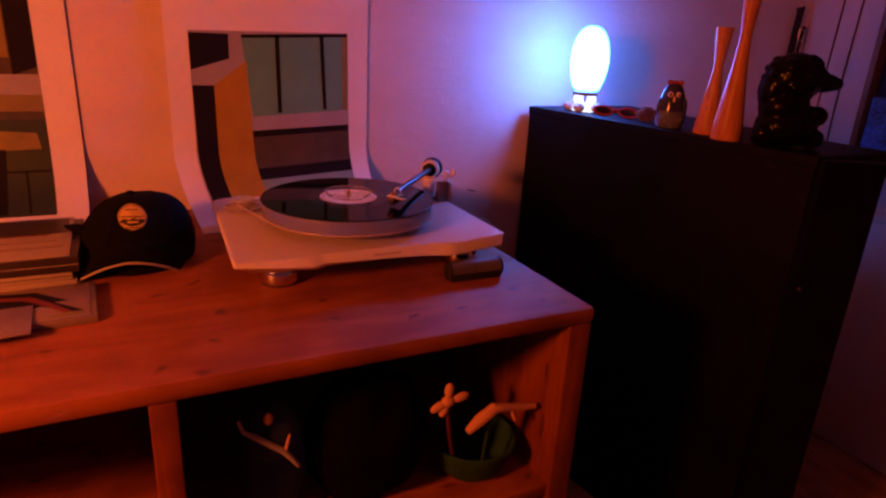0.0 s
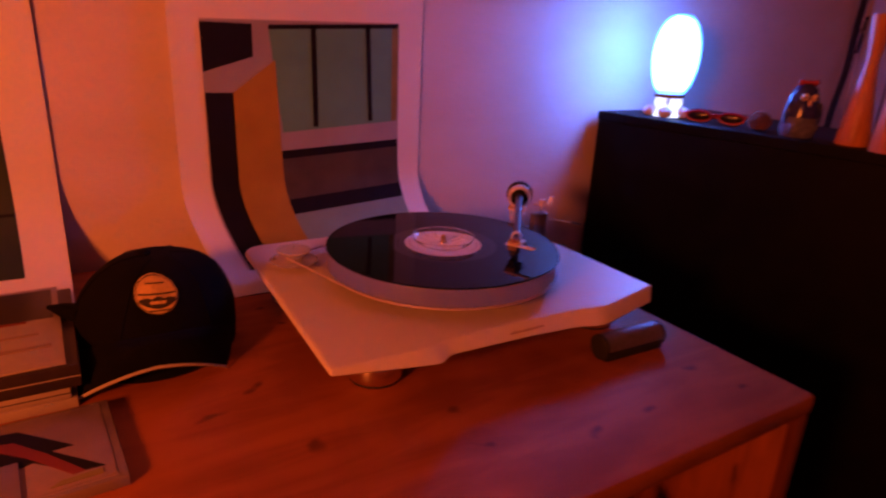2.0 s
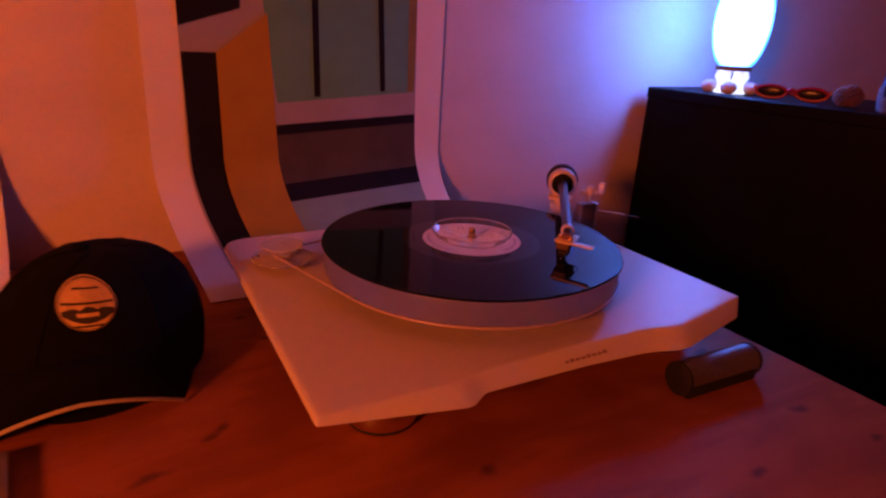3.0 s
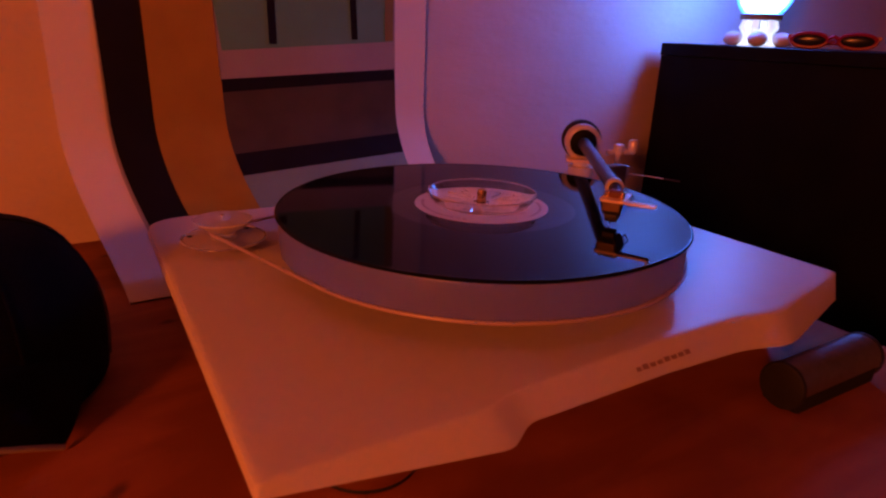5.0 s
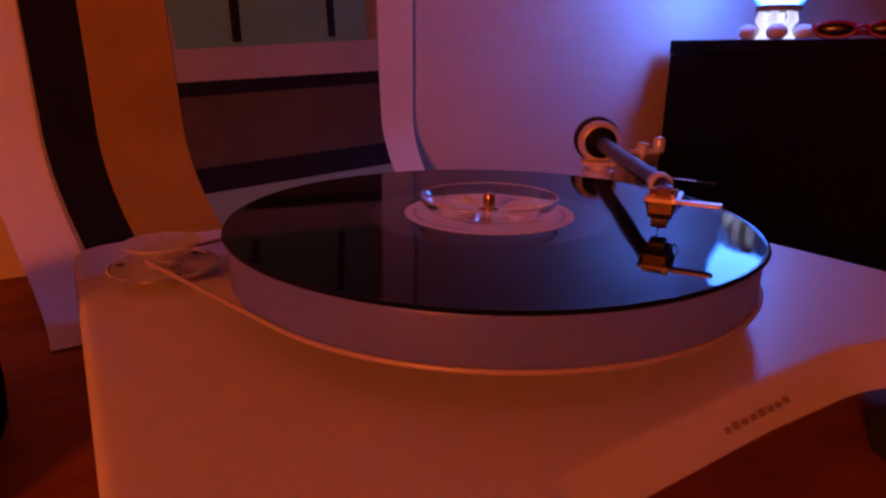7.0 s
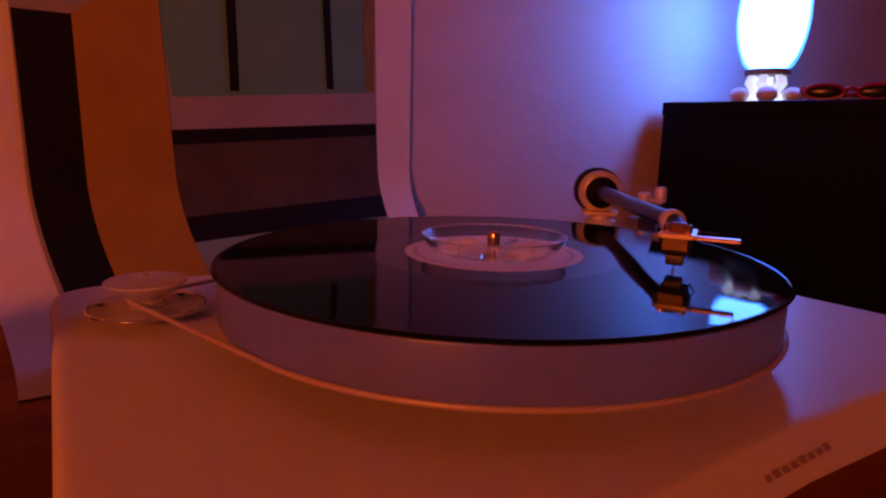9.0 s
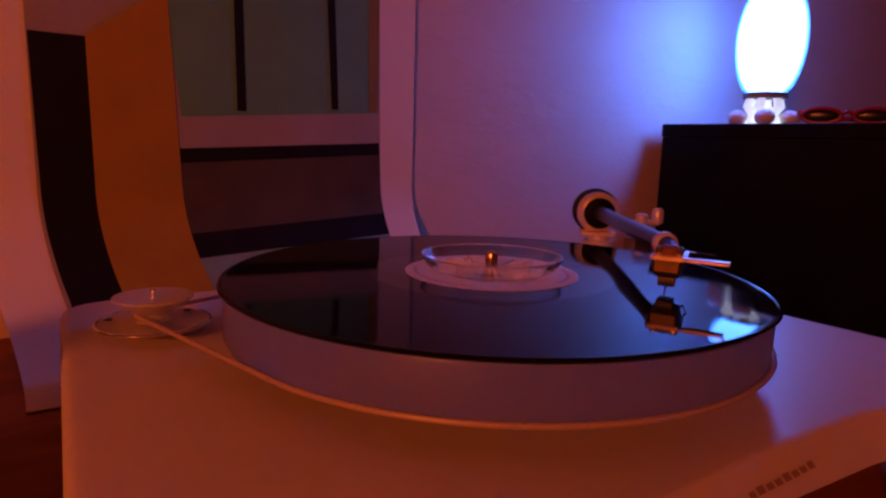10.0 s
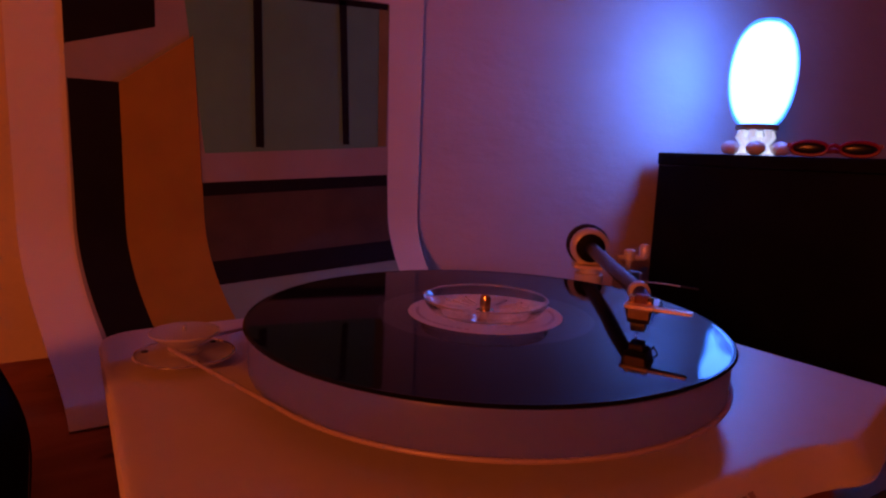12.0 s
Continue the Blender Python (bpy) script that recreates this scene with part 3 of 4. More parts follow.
def turntable():
    tt = thing("turntable", (0, 0, TOP), "white frosted acrylic belt-drive turntable with a black tonearm", "turntable")

    def z(h):
        return h - TOP

    # the front runs down in a slope that swells out at one side
    top = rounded([(-0.222, -0.168), (-0.114, -0.1712), (-0.095, -0.1650), (0.010, -0.163), (0.088, -0.1655), (0.120, -0.1745), (0.236, -0.151), (0.232, 0.20), (-0.207, 0.206)],
                  [0.003, 0.006, 0.006, 0, 0.014, 0.014, 0.006, 0.03, 0.03])
    low = rounded([(-0.2235, -0.1705), (-0.113, -0.190), (-0.095, -0.178), (0.010, -0.176), (0.080, -0.1785), (0.113, -0.1885), (0.230, -0.158), (0.2335, 0.2015), (-0.2085, 0.2075)],
                  [0.003, 0.006, 0.006, 0, 0.014, 0.014, 0.006, 0.03, 0.03])
    bm = bmesh.new()
    def rim(x):
        """Height of the lower rim: thin at one corner, thicker towards the other."""
        return 0.8025 - 0.0045 * min(1, (x + 0.2235) / 0.11) - 0.009 * max(0.0, min(1, (x + 0.095) / 0.3))

    shrink = lambda ring, f: [(x * f, 0.015 + (y - 0.015) * f) for x, y in ring]
    rings = [[bm.verts.new((x, y, z(0.785))) for x, y in shrink(low, 0.88)], [bm.verts.new((x, y, z(rim(x)) - 0.0008)) for x, y in shrink(low, 0.995)], [bm.verts.new((x, y, z(rim(x)))) for x, y in low]]
    for f, h in ((1.0, 0.0010), (0.993, 0.0003), (0.985, 0.0), (0.965, 0.0)):
        rings.append([bm.verts.new((x, y, z(PZ1) - h)) for x, y in shrink(top, f)])
    for a, b in zip(rings, rings[1:]):
        for i in range(len(a)):
            bm.faces.new((a[i], a[(i + 1) % len(a)], b[(i + 1) % len(a)], b[i]))
    bm.faces.new(rings[0][::-1])
    bm.faces.new(rings[-1])
    plinth = part("plinth", bm, ACRYLIC, tt, angle=38)
    # the maker's name is only a row of plain bars
    for i in range(8):
        x = -0.014 + i * 0.0060
        ya, yb = -0.1702 + 0.0004 * (i % 3 == 1), -0.1720
        za, zb = z(PZ1) + 0.0010 - (0.0010 + (-0.163 - ya) * 0.885), z(PZ1) + 0.0010 - (0.0010 + (-0.163 - yb) * 0.885)
        bm = bmesh.new()
        bm.faces.new([bm.verts.new(p) for p in ((x, ya, za), (x, yb, zb), (x + 0.0046, yb, zb), (x + 0.0046, ya, za))])
        part("mark_bar", bm, MARK, plinth, smooth=False)
    for fx, fy in ((-0.147, -0.108), (0.172, -0.108), (0.0, 0.165)):
        foot = part("foot", lathe([(0.0265, 0.0030), (0.0292, 0.0036), (0.0300, 0.0050), (0.0302, 0.0100), (0.0300, 0.0150), (0.0294, 0.0200), (0.0283, 0.0240), (0.0264, 0.0280), (0.0235, 0.0312), (0.0195, 0.0335), (0.013, 0.0345), (0.013, 0.0365)], 64, (fx, fy)), CHROME, tt, "polished chrome foot")
        part("rubber_ring", lathe([(0.026, 0.0), (0.0285, 0.0006), (0.0288, 0.0020), (0.0284, 0.0031), (0.0266, 0.0033)], 40, (fx, fy)), RUBBER, foot)
    # platter with its belt
    part("sub_platter", lathe([(0.06, z(PZ1) - 0.0005), (0.06, z(0.8223))], 48), ACRYLIC, tt)
    platter = part("platter", lathe([(0.0, z(0.8222)), (0.146, z(0.8222)), (0.148, z(0.8232)), (0.148, z(0.8455)), (0.1475, z(REC) - 0.0028), (0.0, z(REC) - 0.0028)], 128), PLATTER, tt, "thick frosted clear platter")
    mx, my = -0.1645, 0.107
    d = math.hypot(mx, my)
    R, r = 0.1492, 0.0095
    a0 = math.atan2(my, mx)
    off = math.acos((R - r) / d)
    pts = []
    n = 150
    zb = z(0.8245)
    for i in range(n + 1):
        a = a0 + off + (2 * math.pi - 2 * off) * i / n
        pts.append((R * math.cos(a), R * math.sin(a), zb))
    for i in range(13):
        a = a0 - off + 2 * off * i / 12
        pts.append((mx + r * math.cos(a), my + r * math.sin(a), zb - 0.0050))
    part("drive_belt", tube(pts, 0.0013, 8, closed=True), BELT, tt, "pale round rubber drive belt")
    # motor, let into the rear corner
    part("motor_shaft", lathe([(0.0065, z(PZ1) - 0.001), (0.0065, z(0.8144))], 32, (mx, my)), ACRYLIC, tt)
    part("motor_plate", lathe([(0.0, z(0.8143)), (0.0304, z(0.8143)), (0.0310, z(0.8146)), (0.0311, z(0.8152)), (0.0306, z(0.8157)), (0.0296, z(0.8159)), (0.0, z(0.8159))], 56, (mx, my)), PLATE, tt, "round satin motor plate")
    part("plate_rim", tube([(mx + 0.0308 * math.cos(a), my + 0.0308 * math.sin(a), z(0.8154)) for a in (2 * math.pi * i / 72 for i in range(72))], 0.0010, 10, closed=True), CHROME, tt, "polished rim")
    for k in range(3):
        a = 0.6 + k * 2.094
        part("screw", lathe([(0.0022, z(0.8158)), (0.0022, z(0.8164)), (0.0, z(0.8168))], 12, (mx + 0.0255 * math.cos(a), my + 0.0255 * math.sin(a))), RUBBER, tt)
    pulley = part("pulley", lathe([(0.0, z(0.8160)), (0.0100, z(0.8160)), (0.0105, z(0.8168)), (0.0085, z(0.8176)), (0.0085, z(0.8200)), (0.017, z(0.8253)), (0.0218, z(0.8293)), (0.0218, z(0.8305)), (0.0, z(0.8305))], 48, (mx, my)), PULLEY, tt, "clear acrylic motor pulley")
    part("pulley_pin", lathe([(0.0016, z(0.8304)), (0.0016, z(0.8338)), (0.0, z(0.8342))], 12, (mx, my)), CHROME, pulley)
    part("motor_can", lathe([(0.030, 0.012), (0.030, z(PZ0) - 0.0005)], 40, (mx, my)), RUBBER, tt)
    tonearm(tt, z)


def tonearm(tt, z):
    ang = radians(-128.9)
    fwd = Vector((math.cos(ang), math.sin(ang), 0))
    lat = Vector((-fwd.y, fwd.x, 0))
    tilt = (0.8725 - 0.8660) / 0.235

    def along(d, h=0.8660, s=0.0):
        p = Vector((0.215, 0.117, 0)) + fwd * d + lat * s
        return Vector((p.x, p.y, z(h + tilt * max(d, 0))))

    # base plate, pillar and lift
    part("arm_base", lathe([(0.028, z(PZ1) - 0.0005), (0.028, z(PZ1) + 0.006), (0.026, z(PZ1) + 0.008), (0.0, z(PZ1) + 0.008)], 40, (0.205, 0.105)), ARM_BLACK, tt, "black round arm base")
    part("arm_pillar", lathe([(0.0125, z(PZ1) + 0.008), (0.0125, z(0.832)), (0.0135, z(0.834)), (0.0135, z(0.842)), (0.009, z(0.843)), (0.009, z(0.848))], 32, (0.205, 0.105)), SATIN, tt, "brushed metal pillar")
    yoke = part("yoke", slab(rounded([(0.205 + a * fwd.x + b * lat.x, 0.105 + a * fwd.y + b * lat.y) for a, b in ((-0.012, -0.016), (0.011, -0.016), (0.011, 0.014), (-0.012, 0.014))], 0.003), z(0.8475), z(0.8505), 0.0006), SHELL, tt, "flat metal yoke")

    def ring(name, d0, d1, prof, material, parent, label=""):
        """A turned body whose axis lies along the arm."""
        m = Matrix.Translation(along(d0)) @ fwd.to_track_quat("Z", "Y").to_matrix().to_4x4()
        bm = lathe(prof, 40)
        bm.transform(m)
        return part(name, bm, material, parent, label)

    ring("counterweight", -0.020, 0, [(0.0, 0.0), (0.0185, 0.0), (0.0208, 0.002), (0.0208, 0.013), (0.0185, 0.015), (0.0, 0.015)], RUBBER, tt, "black counterweight")
    ring("bearing_housing", -0.003, 0, [(0.0, 0.0), (0.0165, 0.0), (0.0187, 0.002), (0.0187, 0.012), (0.0158, 0.015), (0.0142, 0.0155), (0.0142, 0.013), (0.0, 0.013)], SATIN, tt, "silver bearing ring")
    ring("bearing_inset", 0.0105, 0, [(0.0, 0.0), (0.0136, 0.0), (0.0138, 0.0042), (0.009, 0.0052), (0.0, 0.0052)], BLACK_PAINT, tt)
    ring("counterweight_stub", -0.038, 0, [(0.0, 0.0), (0.008, 0.0), (0.008, 0.018), (0.0, 0.018)], STEEL, tt)
    part("arm_tube", tube([along(0.012), along(0.10), along(0.237)], [0.0062, 0.0056, 0.0050], 20), ARM_TUBE, tt, "satin dark arm tube")
    ring("shell_collar", 0.234, 0, [(0.0, 0.0), (0.0058, 0.0), (0.0066, 0.0015), (0.0066, 0.0065), (0.0055, 0.008), (0.0, 0.008)], SATIN, tt, "silver collar")
    # headshell: a flat plate turned inwards, with a long finger lift
    hs = radians(-151.0)
    hf = Vector((math.cos(hs), math.sin(hs), 0))
    hl = Vector((-hf.y, hf.x, 0))          # points towards the rim of the record
    o = along(0.251)

    def plate(corners, h0, h1, bevel=0.0004):
        return slab([((o + hf * a + hl * b).x, (o + hf * a + hl * b).y) for a, b in corners], z(h0), z(h1), bevel)

    shell = part("headshell", plate(rounded([(-0.014, -0.008), (0.014, -0.0085), (0.014, 0.0095), (-0.014, 0.008)], 0.002), 0.8675, 0.8695), SHELL, tt, "gold-tinted metal headshell")
    part("finger_lift", plate(rounded([(0.0078, 0.009), (0.0142, 0.009), (0.0142, 0.0292), (0.0078, 0.0292)], 0.001), 0.8677, 0.8693), SHELL, shell)
    part("shell_neck", tube([along(0.241), o + Vector((0, 0, z(0.8705) - o.z))], [0.0048, 0.004], 14), ARM_BLACK, shell)
    for s in (-0.005, 0.005):
        c = o + hf * 0.006 + hl * s
        part("cartridge_screw", lathe([(0.002, z(0.8695)), (0.002, z(0.8735)), (0.0012, z(0.874)), (0.0, z(0.874))], 12, (c.x, c.y)), BRASS, shell, "small brass screw")
    c = o + hf * 0.002
    part("shell_clamp", lathe([(0.0055, z(0.8695)), (0.0055, z(0.8725)), (0.004, z(0.8742)), (0.0, z(0.8745))], 20, (c.x, c.y)), COLLAR, shell)
    bm = bmesh.new()
    low = [(-0.007, -0.006), (0.010, -0.006), (0.010, 0.006), (-0.007, 0.006)]
    high = [(-0.010, -0.0078), (0.0125, -0.0078), (0.0125, 0.0078), (-0.010, 0.0078)]
    lo = [bm.verts.new((*(o + hf * a + hl * b).xy, z(0.8585))) for a, b in low]
    hi = [bm.verts.new((*(o + hf * a + hl * b).xy, z(0.8673))) for a, b in high]
    bm.faces.new(lo), bm.faces.new(hi)
    for i in range(4):
        bm.faces.new((lo[i], lo[(i + 1) % 4], hi[(i + 1) % 4], hi[i]))
    cart = part("cartridge", bm, CARTRIDGE, tt, "black phono cartridge", smooth=False)
    part("cartridge_front", plate([(0.0118, -0.0058), (0.0132, -0.0058), (0.0132, 0.0058), (0.0118, 0.0058)], 0.8615, 0.8670, 0), CARTRIDGE_FACE, cart, smooth=False)
    part("stylus_body", plate([(0.000, -0.004), (0.0105, -0.004), (0.0105, 0.004), (0.000, 0.004)], 0.8535, 0.8584, 0.0005), CARTRIDGE, cart)
    s0, s1 = o + hf * 0.008, o + hf * 0.0125
    part("cantilever", tube([(s0.x, s0.y, z(0.8545)), (s1.x, s1.y, z(0.8512)), (s1.x, s1.y, z(REC) + 0.0002)], 0.0004, 6), CHROME, cart)
    for k in range(4):
        b = -0.0045 + 0.003 * k
        p0, p1, p2 = o + hf * -0.010 + hl * b, o + hf * -0.019 + hl * (b * 1.5 + 0.002), o + hf * -0.012 + hl * b
        part("lead_wire", tube([(p0.x, p0.y, z(0.8635)), ((p0 + p1).x / 2, (p0 + p1).y / 2, z(0.8600)), (p1.x, p1.y, z(0.8655)), (p2.x, p2.y, z(0.871))], 0.0005, 6), RUBBER, cart)
    # arm lift beside the bearing
    q = Vector((0.236, 0.079))
    lift = part("arm_lift", box(q.x - 0.007, q.x + 0.007, q.y - 0.007, q.y + 0.007, z(PZ1) - 0.0005, z(0.846), 0.001), SATIN, tt, "metal arm lift block")
    part("lift_post", lathe([(0.003, z(0.846)), (0.003, z(0.856)), (0.0055, z(0.857)), (0.0055, z(0.866)), (0.004, z(0.8675)), (0.0, z(0.8675))], 20, (q.x - 0.002, q.y + 0.003)), SATIN, lift)
    bm = tube([(q.x - 0.014, q.y + 0.008, z(0.8590)), (q.x + 0.012, q.y - 0.004, z(0.8595))], 0.0028, 12)
    part("lift_bar", bm, SATIN, lift)
    part("lift_knob", lathe([(0.0045, z(0.8590)), (0.0052, z(0.861)), (0.0052, z(0.870)), (0.0035, z(0.8725)), (0.0, z(0.873))], 20, (q.x + 0.011, q.y - 0.004)), SATIN, lift)
    part("lift_lever", tube([(0.238, 0.068, z(0.8385)), (0.256, 0.052, z(0.8372)), (0.266, 0.043, z(0.8358))], 0.0006, 8), SATIN, lift, "thin metal lever")
    part("lever_grip", tube([(0.264, 0.0448, z(0.8361)), (0.277, 0.034, z(0.8342))], 0.0010, 10), RUBBER, lift, "black lever grip")
    box_at = Vector((0.222, 0.074))
    part("anti_skate", box(box_at.x - 0.012, box_at.x + 0.012, box_at.y - 0.006, box_at.y + 0.006, z(PZ1) - 0.0005, z(0.848), 0.001), BRUSH_METAL, tt, "dull grey metal block")


turntable()


def record():
    rec = thing("record", (0, 0, REC - 0.0026), "black vinyl record with a pale pink label", "record")
    prof = [(0.0, 0.0), (0.060, 0.0), (0.100, 0.0), (0.125, 0.0), (0.147, 0.0), (0.1500, 0.0010), (0.1506, 0.0017), (0.1502, 0.0025), (0.1494, 0.0029), (0.1487, 0.0028), (0.1484, 0.00262), (0.1482, 0.00261)]
    prof += [(0.146 - 0.0062 * k, 0.00262 + 0.00006 * k) for k in range(12)]
    prof += [(0.0715, 0.00335), (0.0710, 0.00335), (0.0600, 0.00335), (0.0595, 0.00335), (0.0588, 0.0034), (0.0582, 0.0034), (0.0, 0.0034)]
    bm = lathe(prof, 192)
    for v in bm.verts:
        # one part of the rim has warped a little
        a = math.atan2(v.co.y, v.co.x)
        v.co.z += 0.0013 * math.sin(3 * (a + radians(125))) * math.exp(-((a + radians(67)) / 0.60) ** 2) * (v.co.xy.length / 0.15) ** 3
    ob = part("disc", bm, VINYL, rec, angle=60)
    part("record_label", lathe([(0.0, 0.00345), (0.050, 0.00345), (0.050, 0.00362), (0.0, 0.00362)], 72), LABEL, rec, "pale paper label")
    bm = bmesh.new()
    rng = random.Random(5)
    for k, (r0, a0, a1) in enumerate(((0.043, 2.4, 3.9), (0.037, -0.4, 0.9), (0.043, -1.3, -0.3))):
        n = 14
        for i in range(n):
            a, b = a0 + (a1 - a0) * i / n, a0 + (a1 - a0) * (i + 0.55 + 0.3 * rng.random()) / n
            q = [bm.verts.new((r * math.cos(t), r * math.sin(t), 0.00370)) for r, t in ((r0, a), (r0 + 0.0022, a), (r0 + 0.0022, b), (r0, b))]
            bm.faces.new(q)
    for y in (-0.024, -0.029, -0.034):
        w = 0.016 - 0.1 * abs(y + 0.029)
        bm.faces.new([bm.verts.new((x, yy, 0.00370)) for x, yy in ((-w, y), (w, y), (w, y + 0.0016), (-w, y + 0.0016))])
    part("label_print", bm, LABEL_MARK, rec, "dark printed bars", smooth=False)


record()


def clamp():
    h = REC + 0.0012
    ob = thing("record_clamp", (0, 0, h), "clear acrylic record clamp on a brass spindle", "clamp")
    prof = [(0.006, 0.0), (0.033, 0.0), (0.0365, 0.002), (0.0405, 0.0075), (0.0408, 0.0092), (0.0402, 0.0097), (0.0396, 0.0090), (0.0356, 0.0034), (0.0325, 0.0016), (0.006, 0.0016), (0.006, 0.0)]
    part("dish", lathe(prof, 96, cap=False), CLEAR, ob).visible_shadow = False
    for k in range(22):
        a, r0, r1 = k * 0.2856 + 0.2 * math.sin(k * 5.1), 0.010 + 0.003 * (k % 3), 0.026 + 0.004 * ((k * 2) % 3)
        part("rib", tube([(r0 * math.cos(a), r0 * math.sin(a), 0.0016), (r1 * math.cos(a), r1 * math.sin(a), 0.0018)], [0.0005, 0.0011], 8), RIB, ob).visible_shadow = False
    part("rim", tube([(0.0404 * math.cos(a), 0.0404 * math.sin(a), 0.0094) for a in (2 * math.pi * i / 96 for i in range(96))], 0.0007, 8, closed=True), RIB, ob, "milky polished rim")
    part("spindle", lathe([(0.0036, 0.0), (0.0036, 0.0085), (0.0030, 0.0105), (0.0015, 0.0116), (0.0, 0.0118)], 24), BRASS, ob, "brass spindle tip")


clamp()


# ---- record brush ----
def brush():
    ob = thing("record_brush", (0.154, -0.193, TOP), "silver record brush with black velvet pad on the shelf", "brush", turn=-2.0)
    ob.scale = (0.94, 0.92, 0.92)
    part("pad", box(-0.049, 0.049, -0.014, 0.014, 0.0, 0.015, 0.003), VELVET, ob, "black velvet pad")
    bm = bmesh.new()
    ring = []
    for x in (-0.0475, 0.0475):
        ring.append([bm.verts.new((x, 0.0155 * math.cos(a), 0.0152 + 0.0185 * math.sin(a) ** 0.8)) for a in (math.pi * i / 14 for i in range(15))])
    for i in range(14):
        bm.faces.new((ring[0][i], ring[0][i + 1], ring[1][i + 1], ring[1][i]))
    bm.faces.new((ring[0][0], ring[1][0], ring[1][14], ring[0][14]))
    bm.faces.new(ring[0]), bm.faces.new(ring[1])
    part("grip", bm, BRUSH_METAL, ob, "rounded silver grip")
    for s in (-1, 1):
        # rounded cap over the whole end
        bm = slab([(0.0165 * math.cos(a), 0.0172 * math.sin(a)) for a in (2 * math.pi * k / 28 for k in range(28))], -0.0022, 0.0022, 0.0012)
        bm.transform(Matrix.Translation((s * 0.0495, 0, 0.0174)) @ Matrix.Rotation(math.pi / 2, 4, "Z") @ Matrix.Rotation(math.pi / 2, 4, "X"))
        part("end_cap", bm, RUBBER, ob, "rounded black end cap")


brush()


# ---- cap ----
def cap():
    cx, cy = -0.345, 0.075
    ob = thing("baseball_cap", (cx, cy, TOP), "black baseball cap with a round gold badge and pale visor piping", "cap")
    rx, ry, h = 0.090, 0.098, 0.105

    def crown_at(u, v, o):
        a = 2 * math.pi * u
        t = v * math.pi / 2
        r = math.cos(t) ** 0.62
        front = 0.5 - 0.5 * math.sin(a)
        wob = 1 + 0.012 * math.sin(3 * a + 1) + 0.02 * noise.noise(Vector((math.cos(a) * 2, math.sin(a) * 2, t * 2)))
        lean = 0.012 * math.sin(t)
        r *= 1 - 0.10 * max(0.0, -math.cos(a)) * math.sin(t) ** 2
        return ((rx - o) * r * math.cos(a) * wob + lean, (ry - o) * r * math.sin(a) * wob + 0.018 * (1 - front) * v, 0.004 + (h - o) * math.sin(t) ** 0.92 * (0.93 + 0.07 * front))

    bm = bmesh.new()
    nu, nv = 64, 24
    grid = [[bm.verts.new(crown_at(i / nu, j / nv, 0)) for i in range(nu)] for j in range(nv)]
    top = bm.verts.new(crown_at(0, 1, 0))
    for j in range(nv - 1):
        for i in range(nu):
            bm.faces.new((grid[j][i], grid[j][(i + 1) % nu], grid[j + 1][(i + 1) % nu], grid[j + 1][i]))
    for i in range(nu):
        bm.faces.new((grid[-1][i], grid[-1][(i + 1) % nu], top))
    crown = part("crown", bm, CLOTH, ob, angle=80)
    part("button", ellipsoid((0, 0.012, h + 0.002), (0.007, 0.007, 0.004), u=16, v=8), CLOTH, crown)
    for k in range(6):
        a = k * math.pi / 3
        part("seam", tube([Vector(crown_at((a / (2 * math.pi)) % 1, v, -0.0008)) for v in [i / 14 * 0.97 for i in range(15)]], 0.0005, 6), CLOTH, crown)

    def edge(u):
        s = 2 * u - 1
        return Vector((-0.012 + 0.071 * s, -0.108 - 0.013 * (1 - s * s) + 0.012 * s * s, 0.004 + 0.026 * (1 - s * s) ** 1.0 + 0.004 * (1 - abs(s))))

    def visor(u, v, o):
        s = 2 * u - 1
        a = -math.pi / 2 + s * 1.15
        root = Vector((rx * 0.97 * math.cos(a), ry * 0.97 * math.sin(a), 0.055 - 0.030 * s * s))
        e = edge(u)
        p = root.lerp(e, v)
        p.z += 0.012 * math.sin(math.pi * v) * (1 - s * s) - o
        p.y -= 0.010 * math.sin(math.pi * v)
        return p

    v = part("visor", sheet(visor, 32, 12, thick=0.003), CLOTH, ob)
    part("piping", tube([edge(i / 32) + Vector((0, -0.0015, -0.0015)) for i in range(33)], 0.0017, 8), PIPING, v, "pale piping along the visor")
    # badge on the front panel
    def on_crown(dx, dz, o):
        z = 0.0885 + dz * 0.86
        t = math.asin(min(1, (max(z - 0.004, 0.001) / h) ** (1 / 0.92)))
        x = 0.000 + dx
        r = math.cos(t) ** 0.62
        y = -ry * r * math.sqrt(max(0.0, 1 - ((x - 0.012 * math.sin(t)) / (rx * r)) ** 2))
        return Vector((x, y - 0.0015 - o, z))

    def disc(r0, r1, o, lo=-2.0, hi=2.0):
        bm = bmesh.new()
        n, m = 40, 6
        rows = []
        for j in range(m + 1):
            r = r0 + (r1 - r0) * j / m
            rows.append([bm.verts.new(on_crown(r * math.cos(2 * math.pi * i / n), max(lo, min(hi, r * math.sin(2 * math.pi * i / n) * 0.9)), o)) for i in range(n)])
        for a, b in zip(rows, rows[1:]):
            for i in range(n):
                bm.faces.new((a[i], a[(i + 1) % n], b[(i + 1) % n], b[i]))
        return bm

    badge = part("badge", disc(0.0005, 0.0205, 0.0012), BADGE, ob, "round gold embroidered badge")
    part("badge_ring", disc(0.0190, 0.0198, 0.0018), BADGE_DARK, badge)

    def bar(x0, x1, z0, z1, o=0.0020):
        return sheet(lambda u, w, q: on_crown(x0 + (x1 - x0) * u, z0 + (z1 - z0) * w, o + q), 10, 3, thick=0.0006)

